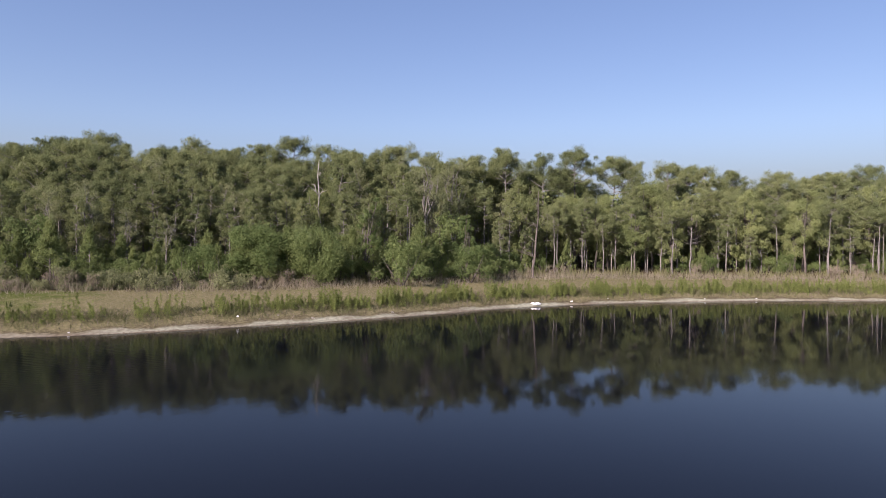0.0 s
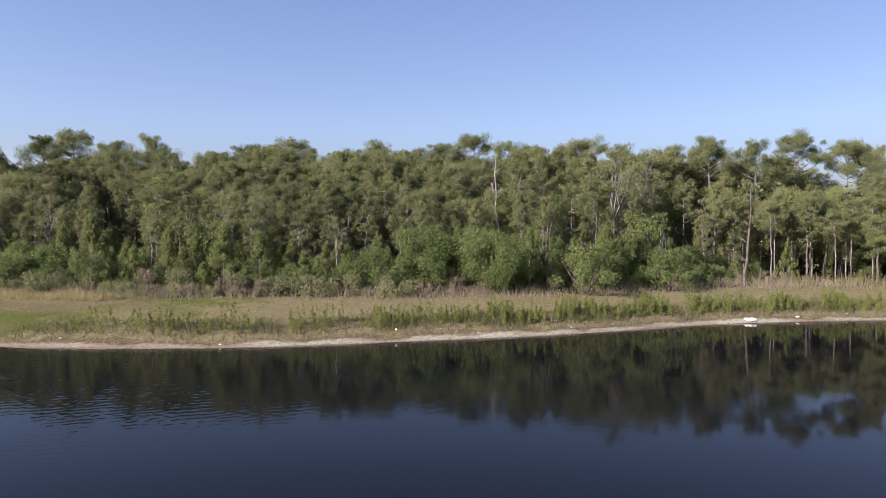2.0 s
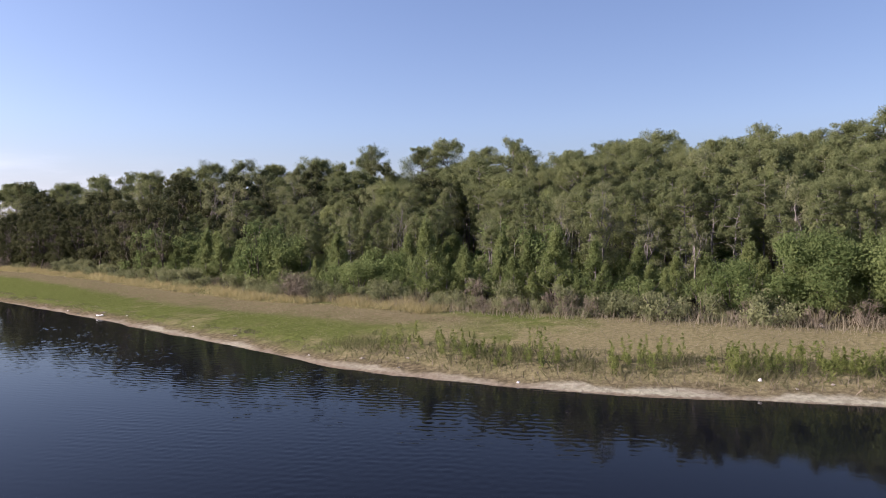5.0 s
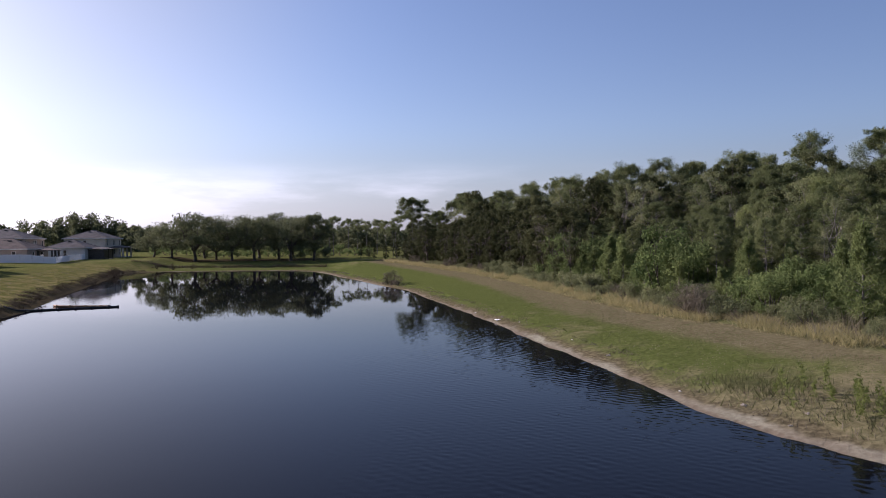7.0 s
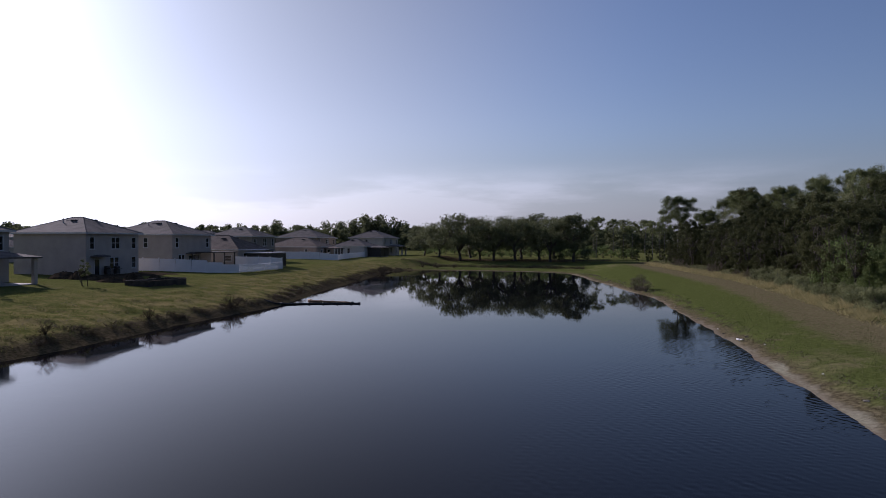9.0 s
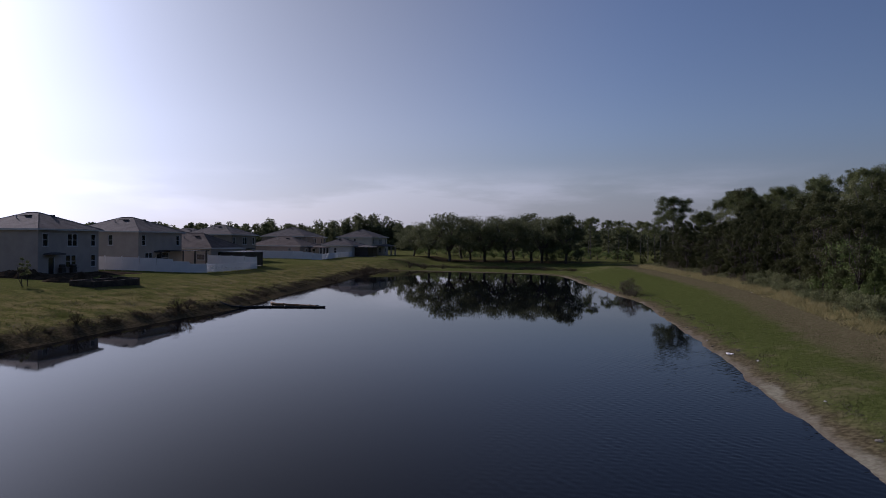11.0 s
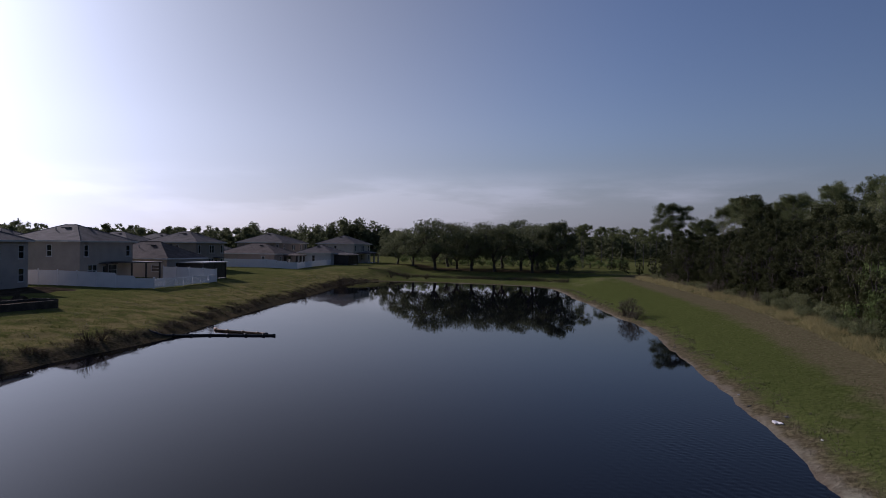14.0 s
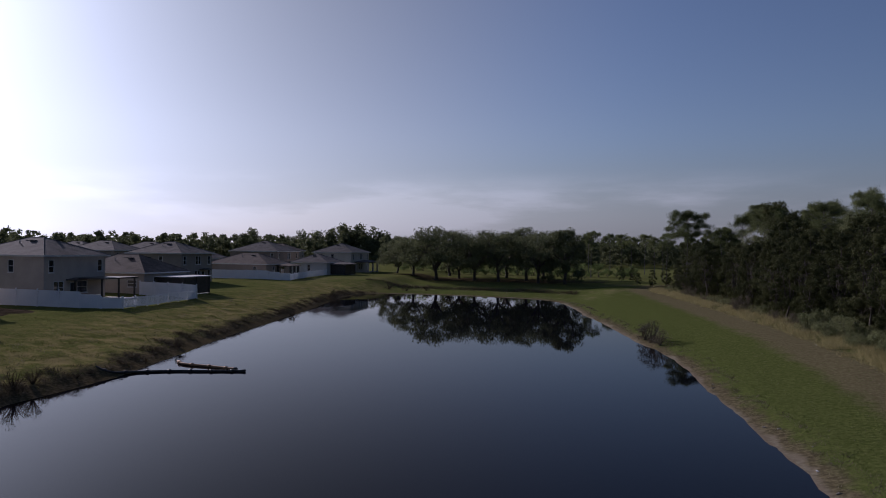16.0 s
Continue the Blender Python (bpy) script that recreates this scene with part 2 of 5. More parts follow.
    lumps = k.math("MULTIPLY", k.noise(1.1, 3, 0.6), k.math("ADD", k.math("MULTIPLY", left, 1.4), 0.5))
    k.bump(k.math("ADD", height, lumps), 0.8, 0.12)
    return k.finish(color, 1.0, 0.0, 0.0)


def water_material():
    k = Nodes("dark pond water")
    ripple = k.noise(2.6, 3, 0.65, stretch=(0.7, 1.0, 1.0))
    swell = k.noise(0.35, 2, 0.5)
    south = k.t.nodes.new("ShaderNodeSeparateXYZ")
    k.link(k.coords(), south.inputs[0])
    patch = k.math("ADD", k.span(k.noise(0.035, 3, 0.6), 0.52, 0.70, 0.03, 0.28), k.span(south.outputs["Y"], 30.0, -10.0, 0.0, 0.03), clamp=True)
    height = k.math("ADD", k.math("MULTIPLY", ripple, patch), k.math("MULTIPLY", swell, 0.16))
    k.bump(height, 0.22, 0.05)
    k.bsdf.inputs["IOR"].default_value = 1.333
    return k.finish((0.0036, 0.0040, 0.0064), k.math("ADD", k.span(patch, 0.05, 0.4, 0.02, 0.05), k.span(south.outputs["Y"], 10.0, 50.0, 0.025, 0.0)), 0.0, 0.11)


def shingle_material(name, a, b):
    k = Nodes(name)
    at = k.local()
    n, f, s = k.noise(0.8, 3, at=at), k.noise(9, 3, at=at), k.noise(3.0, 2, at=at, stretch=(0.5, 0.5, 14))
    fac = k.math("ADD", k.math("MULTIPLY", n, 0.4), k.math("ADD", k.math("MULTIPLY", f, 0.3), k.math("MULTIPLY", s, 0.3)))
    k.bump(s, 0.6, 0.03)
    return k.finish(k.mix(k.span(fac, 0.38, 0.62), a, b), 0.9, 0.0, 0.14)


def stucco(name, c):
    lo, hi = tuple(v * 0.88 for v in c), tuple(min(v * 1.08, 1.0) for v in c)
    return plain(name, lo, hi, 0.5, 0.9, 0.012, fine=22)


GROUND = ground_material()
WATER = water_material()
ROOF_GREY = shingle_material("grey-brown shingles", (0.078, 0.071, 0.067), (0.150, 0.138, 0.131))
ROOF_BROWN = shingle_material("brown shingles", (0.085, 0.066, 0.055), (0.165, 0.13, 0.108))
WHITE_VINYL = plain("white vinyl", (0.74, 0.75, 0.77), (0.82, 0.82, 0.83), 0.8, 0.45, spec=0.5)
WHITE_TRIM = plain("white trim", (0.48, 0.48, 0.47), (0.58, 0.575, 0.56), 1.0, 0.6)
GLASS = plain("dark window glass", (0.012, 0.015, 0.018), (0.03, 0.035, 0.04), 0.4, 0.06, spec=0.6)
DARK_METAL = plain("dark bronze metal", (0.025, 0.022, 0.02), (0.05, 0.045, 0.04), 2.0, 0.5)
CONCRETE = plain("concrete", (0.32, 0.31, 0.29), (0.46, 0.45, 0.42), 0.9, 0.9, 0.01)
WALLS = {n: stucco(n + " stucco", c) for n, c in {"greige": (0.41, 0.365, 0.325), "beige": (0.41, 0.36, 0.305), "grey": (0.32, 0.31, 0.30),
         "taupe": (0.27, 0.235, 0.20), "brown": (0.27, 0.22, 0.185), "cream": (0.48, 0.445, 0.385), "white": (0.52, 0.51, 0.49)}.items()}


# ---- tools for meshes ----
def mesh_of(name, verts, faces, mat, smooth=False):
    """A mesh from an array of corners and an array, or list of arrays, of faces."""
    verts = np.asarray(verts, dtype=np.float32)
    groups = faces if isinstance(faces, list) else [faces]
    groups = [np.asarray(g, dtype=np.int32) for g in groups if len(g)]
    me = bpy.data.meshes.new(name)
    me.vertices.add(len(verts))
    me.vertices.foreach_set("co", verts.ravel())
    loops = np.concatenate([g.ravel() for g in groups])
    totals = np.concatenate([np.full(len(g), g.shape[1], dtype=np.int32) for g in groups])
    me.loops.add(len(loops))
    me.loops.foreach_set("vertex_index", loops)
    me.polygons.add(len(totals))
    me.polygons.foreach_set("loop_start", np.concatenate([[0], np.cumsum(totals)[:-1]]).astype(np.int32))
    me.polygons.foreach_set("loop_total", totals)
    me.polygons.foreach_set("use_smooth", np.full(len(totals), smooth, dtype=bool))
    me.materials.append(mat)
    me.update(calc_edges=True)
    return me


def part(name, me, parent, label="", at=None):
    ob = new(name, me)
    ob.parent = parent
    if at is not None:
        ob.matrix_basis = at
    return tagged(ob, label)


def box(bm, x0, y0, z0, x1, y1, z1, bevel=0.0):
    """A box between two corners, added to a bmesh."""
    m = Matrix.LocRotScale(((x0 + x1) / 2, (y0 + y1) / 2, (z0 + z1) / 2), None, (abs(x1 - x0), abs(y1 - y0), abs(z1 - z0)))
    made = bmesh.ops.create_cube(bm, size=1.0, matrix=m)
    if bevel:
        edges = {e for v in made["verts"] for e in v.link_edges}
        bmesh.ops.bevel(bm, geom=list(edges), offset=bevel, segments=1, affect="EDGES")


def bm_mesh(name, bm, mat):
    bmesh.ops.recalc_face_normals(bm, faces=bm.faces)
    me = bpy.data.meshes.new(name)
    bm.to_mesh(me)
    bm.free()
    me.materials.append(mat)
    return me


def boxes(name, mat, rows, bevel=0.0):
    bm = bmesh.new()
    for row in rows:
        box(bm, *row, bevel=bevel)
    return bm_mesh(name, bm, mat)


# ---- the lie of the land ----
POND = [(46, -80), (43.5, -64), (41.3, -53.5), (39.8, -44.6), (37.6, -36.5), (34.2, -27), (28.9, -18.3), (24.2, -13.4), (20.0, -8.8), (15.6, -2.7),
        (12.6, 1.4), (10.4, 5.2), (9.0, 8.4), (7.8, 12.2), (7.0, 15.6), (6.6, 21.6), (5.95, 28.5), (5.5, 33), (5.05, 37.8), (4.3, 46), (3.5, 54.5), (2.4, 62), (1.75, 68),
        (0.8, 78), (-0.9, 85.5), (-2.9, 92.5), (-4.5, 99.4), (-6.6, 108.5), (-9.6, 118.8), (-12.2, 131), (-17, 145), (-24, 150), (-36, 152.5), (-49, 153),
        (-54.5, 149), (-54, 138), (-48, 110), (-43, 85), (-39.6, 70), (-37.2, 60), (-36.8, 50), (-36.2, 41), (-35.3, 32), (-34.5, 10),
        (-34, -20), (-36, -60), (-34, -90), (-15, -110), (15, -112), (38, -100)]
EDGE = [(57, -120), (54, -90), (51.5, -59), (50, -42.6), (45, -22), (36, -12), (26.5, 0.6), (20, 15), (17.3, 30), (15, 43.5), (13.7, 76), (11.5, 98),
        (3.5, 145), (1, 160), (4, 178)]


def rounded(points, closed, steps=6):
    """A smooth line through the points."""
    p = np.array(points, float)
    n = len(p)
    out = []
    for i in range(n if closed else n - 1):
        a, b, c, d = (p[(i + k) % n] if closed else p[min(max(i + k, 0), n - 1)] for k in (-1, 0, 1, 2))
        for s in np.linspace(0, 1, steps, endpoint=False):
            out.append(0.5 * (2 * b + (c - a) * s + (2 * a - 5 * b + 4 * c - d) * s * s + (3 * b - a - 3 * c + d) * s**3))
    return np.array(out if closed else out + [p[-1]])


SHORE, WOODS = rounded(POND, True), rounded(EDGE, False)


def nearest(x, y, line, closed):
    """How far points are from a line, and on which side of its nearest piece."""
    a, b = line, np.roll(line, -1, axis=0)
    if not closed:
        a, b = a[:-1], b[:-1]
    best, side = np.full(x.shape, 1e9), np.zeros(x.shape)
    for (ax, ay), (bx, by) in zip(a, b):
        dx, dy = bx - ax, by - ay
        t = np.clip(((x - ax) * dx + (y - ay) * dy) / (dx * dx + dy * dy + 1e-9), 0, 1)
        d = np.hypot(x - ax - t * dx, y - ay - t * dy)
        s = dx * (y - ay) - dy * (x - ax)
        near = d < best - 1e-9
        side = np.where(near, s, side)
        best = np.minimum(best, d)
    return best, side


def inside_pond(x, y):
    a, b = SHORE, np.roll(SHORE, -1, axis=0)
    odd = np.zeros(x.shape, bool)
    for (ax, ay), (bx, by) in zip(a, b):
        cut = (ay > y) != (by > y)
        odd ^= cut & (x < (bx - ax) * (y - ay) / (by - ay + 1e-12) + ax)
    return odd


def ease(v, lo, hi):
    t = np.clip((v - lo) / (hi - lo), 0, 1)
    return t * t * (3 - 2 * t)


def waves(x, y, size, seed):
    """Cheap smooth unevenness between about -1 and 1."""
    r = np.random.RandomState(seed)
    out = np.zeros_like(x)
    for _ in range(7):
        a, k, p = r.uniform(0, 6.28), r.uniform(0.6, 1.9) * 6.28 / size, r.uniform(0, 6.28)
        out += np.sin((x * np.cos(a) + y * np.sin(a)) * k + p)
    return out / 4.0


def bank_hump(x, y, d):
    """Slumped turf and wash-outs between the western lawn and the water."""
    return (0.13 * waves(x, y, 5.0, 41) + 0.07 * waves(x, y, 2.3, 42)) * ease(d, 0.6, 2.5) * (1 - ease(d, 7, 11))


def survey(x, y):
    """Height, distance from the water, leftness, distance into the woods, greenness."""
    x, y = np.atleast_1d(np.asarray(x, float)), np.atleast_1d(np.asarray(y, float))
    d, _ = nearest(x, y, SHORE, True)
    d = np.where(inside_pond(x, y), -d, d)
    rough = d + 0.16 * waves(x, y, 6.0, 3) + 0.10 * waves(x, y, 1.7, 4)
    e, s = nearest(x, y, WOODS, False)
    e = np.where(s < 0, e, -e)
    left = ease(-12 - 0.14 * y - x, -2.0, 6.0) * (1 - ease(y, 146, 156) * ease(x, -58, -50))
    far = ease(y, 140, 152) * ease(x, -60, -50) * (1 - ease(x, -14, -6))
    right_z = np.interp(rough, [-8, -2, 0, 1.2, 2.2, 10, 16, 60, 4000], [-2.0, -0.6, 0, 0.24, 0.5, 1.2, 1.5, 1.7, 2.2])
    left_z = np.interp(rough, [-8, -2, 0, 0.7, 1.8, 6, 13, 26, 60, 4000], [-2.0, -0.7, 0, 0.22, 0.62, 1.25, 2.05, 2.4, 2.5, 2.6])
    far_z = np.interp(rough, [-8, -2, 0, 1, 15, 16.5, 30, 60, 4000], [-2.0, -0.5, 0, 0.12, 0.22, 0.75, 1.3, 1.7, 2.4])
    z = right_z * (1 - left) + left_z * left
    z = z * (1 - far) + far_z * far
    z = z + 0.05 * waves(x, y, 9.0, 5) * ease(d, 2, 8)
    z = z + left * (1 - far) * bank_hump(x, y, d)
    # mulch and fallen leaves under the oaks; the dark tone also paints their shade
    e = np.where(((x + 38) / 30) ** 2 + ((y - 193) / 10) ** 2 < 1, 5.0, e)
    green = np.clip(0.06 + 0.64 * ease(y + 6 * waves(x, y, 11, 8), 3, 21) + 0.35 * ease(y, 30, 60), 0, 1)
    green = np.where(left > 0.5, 0.85, green)
    green = np.where(y > 140, 0.75, green)
    # rougher grass in the park; its rank tone stands in for backlit blades' shade
    left = np.maximum(left, 0.8 * ease(y, 168, 182))
    return z, d, left, e, green


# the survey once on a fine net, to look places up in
NET_X, NET_Y = np.arange(-90, 90.1, 0.6), np.arange(-130, 230.1, 0.6)
NET = [q.reshape(len(NET_Y), len(NET_X)) for q in survey(*(g.ravel() for g in np.meshgrid(NET_X, NET_Y)))]


def land(x, y):
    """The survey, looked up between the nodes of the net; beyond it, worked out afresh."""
    x, y = np.atleast_1d(np.asarray(x, float)), np.atleast_1d(np.asarray(y, float))
    u, v = (x - NET_X[0]) / 0.6, (y - NET_Y[0]) / 0.6
    if u.min() < 0 or v.min() < 0 or u.max() >= len(NET_X) - 1 or v.max() >= len(NET_Y) - 1:
        return survey(x, y)
    i, j = u.astype(int), v.astype(int)
    a, b = u - i, v - j
    return [q[j, i] * (1 - a) * (1 - b) + q[j, i + 1] * a * (1 - b) + q[j + 1, i] * (1 - a) * b + q[j + 1, i + 1] * a * b for q in NET]


def ground_z(x, y):
    return float(land([x], [y])[0][0])


def steps_between(parts):
    return np.unique(np.concatenate([np.arange(a, b, s) for a, b, s in parts] + [[parts[-1][1]]]))


def build_ground():
    xs = steps_between([(-3000, -600, 400), (-600, -140, 40), (-140, -70, 5), (-70, -54, 1.0), (-54, -34, 0.6), (-34, 0, 1.2), (0, 45, 0.8), (45, 100, 4), (100, 600, 50), (600, 3000, 400)])
    ys = steps_between([(-3000, -600, 400), (-600, -140, 40), (-140, -60, 5), (-60, 100, 0.9), (100, 180, 1.3), (180, 260, 5), (260, 600, 34), (600, 3000, 400)])
    gx, gy = np.meshgrid(xs, ys)
    x, y = gx.ravel(), gy.ravel()
    z, d, left, e, green = survey(x, y)
    w, h = len(xs), len(ys)
    i = (np.arange(h - 1)[:, None] * w + np.arange(w - 1)[None]).ravel()
    me = mesh_of("ground", np.stack([x, y, z], 1), np.stack([i, i + 1, i + w + 1, i + w], 1), GROUND, True)
    sand = 0.68 - 0.28 * ease(y, 20, 45) + 0.28 * waves(x, y, 7.0, 6)
    strip = np.exp(-(((e + 2.6) / 2.9) ** 2)) * ease(y, 5, 25)
    for name, values in (("strip", strip), ("sand", sand), ("shore", d), ("left", left), ("edge", e), ("green", green)):
        me.attributes.new(name, "FLOAT", "POINT").data.foreach_set("value", values.astype(np.float32))
    return tagged(new("ground", me), "mown grassy banks with a sandy edge around the pond", "ground", kind="structure")


ground = build_ground()


def water_mesh():
    """A flat sheet; a breath of wind ruffles the reach before the eastern bank into wavelets."""
    x0, x1, y0, y1, step = -15.0, 17.0, -11.0, 60.0, 0.09
    xs, ys = np.arange(x0, x1 + 0.01, step), np.arange(y0, y1 + 0.01, step)
    x, y = (g.ravel() for g in np.meshgrid(xs, ys))
    drift = 3.0 * waves(x, y, 14.0, 51)
    reach = ease(y + drift, -7.0, 3.0) * (1 - ease(y + drift, 41.0, 57.0)) * (1 + 0.25 * ease(y, 14.0, 26.0))
    reach *= ease(x + drift - 0.08 * y, -13.0, 2.0) * ease(x, x0 + 0.5, x0 + 10)
    reach *= 0.55 + 0.45 * ease(waves(x, y, 6.0, 52), -0.6, 0.5)
    reach *= (1 - ease(x, x1 - 3, x1 - 0.5)) * ease(y, y0 + 0.5, y0 + 3) * (1 - ease(y, y1 - 3, y1 - 0.5))
    r = np.random.RandomState(53)
    z = np.zeros_like(x)
    for _ in range(16):
        a, k, p = r.normal(0.95, 0.55), 6.28 / r.uniform(0.25, 0.48), r.uniform(0, 6.28)
        z += np.sin((x * np.cos(a) + y * np.sin(a)) * k + p) * WAVE_SLOPE / k
    w, h = len(xs), len(ys)
    i = (np.arange(h - 1)[:, None] * w + np.arange(w - 1)[None]).ravel()
    far = [(-70, -125, 0), (60, -125, 0), (60, 170, 0), (-70, 170, 0), (x0, y0, 0), (xs[-1], y0, 0), (xs[-1], ys[-1], 0), (x0, ys[-1], 0)]
    n = len(x)
    rim = np.array([(0, 1, 5, 4), (1, 2, 6, 5), (2, 3, 7, 6), (3, 0, 4, 7)]) + n
    return mesh_of("water", np.concatenate([np.stack([x, y, z * reach], 1), np.array(far)]), np.concatenate([np.stack([i, i + 1, i + w + 1, i + w], 1), rim]), WATER, True)


WAVE_SLOPE = 0.011  # steepness of each of the crossing wavelets
water = new("water", water_mesh())
tagged(water, "calm dark pond water mirroring trees and sky", "water", kind="structure")


# ---- trees ----
def tube(points, radii, sides=6):
    """Corners and faces of a tapered limb along a line of points."""
    p = np.array(points, float)
    verts, faces = [], []
    for i, (c, r) in enumerate(zip(p, radii)):
        way = p[min(i + 1, len(p) - 1)] - p[max(i - 1, 0)]
        way = way / (np.linalg.norm(way) + 1e-9)
        u = np.cross(way, (0.31, 0.95, 0.05) if abs(way[2]) > 0.8 else (0, 0, 1))
        u /= np.linalg.norm(u) + 1e-9
        v = np.cross(way, u)
        for k in range(sides):
            a = 2 * math.pi * k / sides
            verts.append(c + r * (math.cos(a) * u + math.sin(a) * v))
    for i in range(len(p) - 1):
        for k in range(sides):
            a, b = i * sides + k, i * sides + (k + 1) % sides
            faces.append((a, b, b + sides, a + sides))
    return np.array(verts), np.array(faces)


class Wood:
    """Limbs gathered into one mesh."""

    def __init__(self):
        self.v, self.f, self.n = [], [], 0

    def limb(self, points, radii, sides=6):
        v, f = tube(points, radii, sides)
        self.v.append(v)
        self.f.append(f + self.n)
        self.n += len(v)

    def mesh(self, name, mat):
        return mesh_of(name, np.concatenate(self.v), np.concatenate(self.f), mat, True)


def leaves(rng, centres, sizes, per, leaf, flat=0.75, lean=None, slim=0.55, whole=True):
    """Small three-cornered leaves or needle tufts scattered through puffs round the centres."""
    centres, sizes = np.array(centres), np.array(sizes)
    n = len(centres) * per
    c = np.repeat(centres, per, axis=0)
    s = np.repeat(sizes, per)[:, None]
    way = rng.normal(size=(n, 3))
    way /= np.linalg.norm(way, axis=1, keepdims=True)
    at = c + way * s * (rng.uniform(0.12, 1.0, (n, 1)) ** 0.55) * (1, 1, flat)
    u = rng.normal(size=(n, 3)) + (0 if lean is None else lean * (way + (0, 0, 0.5)))
    u /= np.linalg.norm(u, axis=1, keepdims=True)
    # leaves turn their faces outwards, from their puff and from the crown
    face = 0.9 * way + 0.5 * rng.normal(size=(n, 3)) + (0, 0, 0.15)
    if whole:
        body = c - centres.mean(axis=0)
        face += 0.9 * body / (np.linalg.norm(body, axis=1, keepdims=True) + 0.3)
    v = np.cross(u, face)
    v /= np.linalg.norm(v, axis=1, keepdims=True)
    k = leaf * rng.uniform(0.6, 1.45, (n, 1))
    tri = np.stack([at - u * k * 0.5 - v * k * slim * 0.5, at - u * k * 0.5 + v * k * slim * 0.5, at + u * k * 0.6], 1)
    return tri.reshape(-1, 3), np.arange(3 * n).reshape(-1, 3)


def bent(rng, a, b, sag, steps=4):
    a, b = np.array(a, float), np.array(b, float)
    out = [a + (b - a) * t for t in np.linspace(0, 1, steps + 1)]
    for i in range(1, steps):
        out[i] = out[i] + rng.normal(size=3) * sag
    return out


def tall_pine(seed, height=16.0, bare=0.55, spread=3.2, limbs=22, per=105, clump=0.78, dead=5, tips=4, dome=False, flat=0.8):
    """Straight bare trunk; crooked limbs that carry flat clumps of needles towards their ends, with sky between them."""
    rng = np.random.RandomState(seed)
    wood, centres, sizes = Wood(), [], []
    line = [np.array((0, 0, -0.3))]
    sway = rng.normal(size=2) * 0.3
    for k in range(1, 9):
        line.append(np.array((sway[0] * (k / 8) ** 2 + rng.normal() * 0.07, sway[1] * (k / 8) ** 2 + rng.normal() * 0.07, height * 0.93 * k / 8)))
    wood.limb(line, np.linspace(0.15, 0.045, 9) * height / 16, 7)

    def trunk_at(z):
        t = max(0.0, min(z / (height * 0.93), 1)) * 8
        i = min(int(t), 7)
        return line[i] + (line[i + 1] - line[i]) * (t - i)

    for k in range(limbs):
        g = (k + rng.uniform(0, 1)) / limbs
        a = k * 2.4 + rng.normal() * 0.35
        if dome and k % 5:
            # the ends of the upper limbs make a rounded cap
            reach = spread * math.sqrt(g) * rng.uniform(0.9, 1.05)
            shoulder = bare + 0.38 * (1 - bare)
            z = height * (shoulder + (0.95 - shoulder) * math.sqrt(max(0.0, 1 - min(1.0, g) ** 1.15))) + rng.normal() * 0.35
            root = trunk_at(max(height * bare, z - reach * rng.uniform(0.25, 0.6) - 0.3))
            end = np.array((root[0] + math.cos(a) * reach, root[1] + math.sin(a) * reach, z))
        else:
            reach = spread * math.sqrt(max(0.10, 1 - ((g - 0.42) / 0.66) ** 2)) * rng.uniform(0.5, 1.1)
            root = trunk_at(height * (bare + (0.93 - bare) * g * (0.5 if dome else 1.0)))
            end = root + np.array((math.cos(a) * reach, math.sin(a) * reach, reach * rng.uniform(-0.15, 0.5)))
        end[2] = min(end[2], height * 0.97)
        bough = bent(rng, root, end, 0.10, 3)
        wood.limb(bough, np.array((0.060, 0.048, 0.034, 0.014)) * height / 16, 4)
        for m in range(tips):
            f = 1.0 if m == 0 else rng.uniform(0.45, 0.95)
            side = rng.normal() * 0.24 * reach
            c = root + (end - root) * f + np.array((-math.sin(a) * side, math.cos(a) * side, rng.uniform(-0.35, 0.5)))
            if m:
                wood.limb([bough[2], c], [0.022, 0.008], 3)
            centres.append(c)
            sizes.append(clump * rng.uniform(0.6, 1.3))
    for _ in range(4):
        centres.append(trunk_at(height * 0.93) + np.array((rng.normal() * 0.3 * spread / 3, rng.normal() * 0.3 * spread / 3, rng.uniform(-0.2, height * 0.04))))
        sizes.append(clump * rng.uniform(0.8, 1.1))
    for k in range(dead):
        z = height * rng.uniform(0.25, bare)
        a = rng.uniform(0, 6.28)
        end = trunk_at(z) + np.array((math.cos(a), math.sin(a), 0.25)) * rng.uniform(0.6, 1.7)
        wood.limb(bent(rng, trunk_at(z), end, 0.08, 3), [0.035, 0.028, 0.02, 0.008], 4)
    v, f = leaves(rng, centres, sizes, per, 0.155, flat, 0.6, 0.42)
    return wood.mesh("trunk", PINE_BARK), mesh_of("crown", v, f, PINE_LEAF)


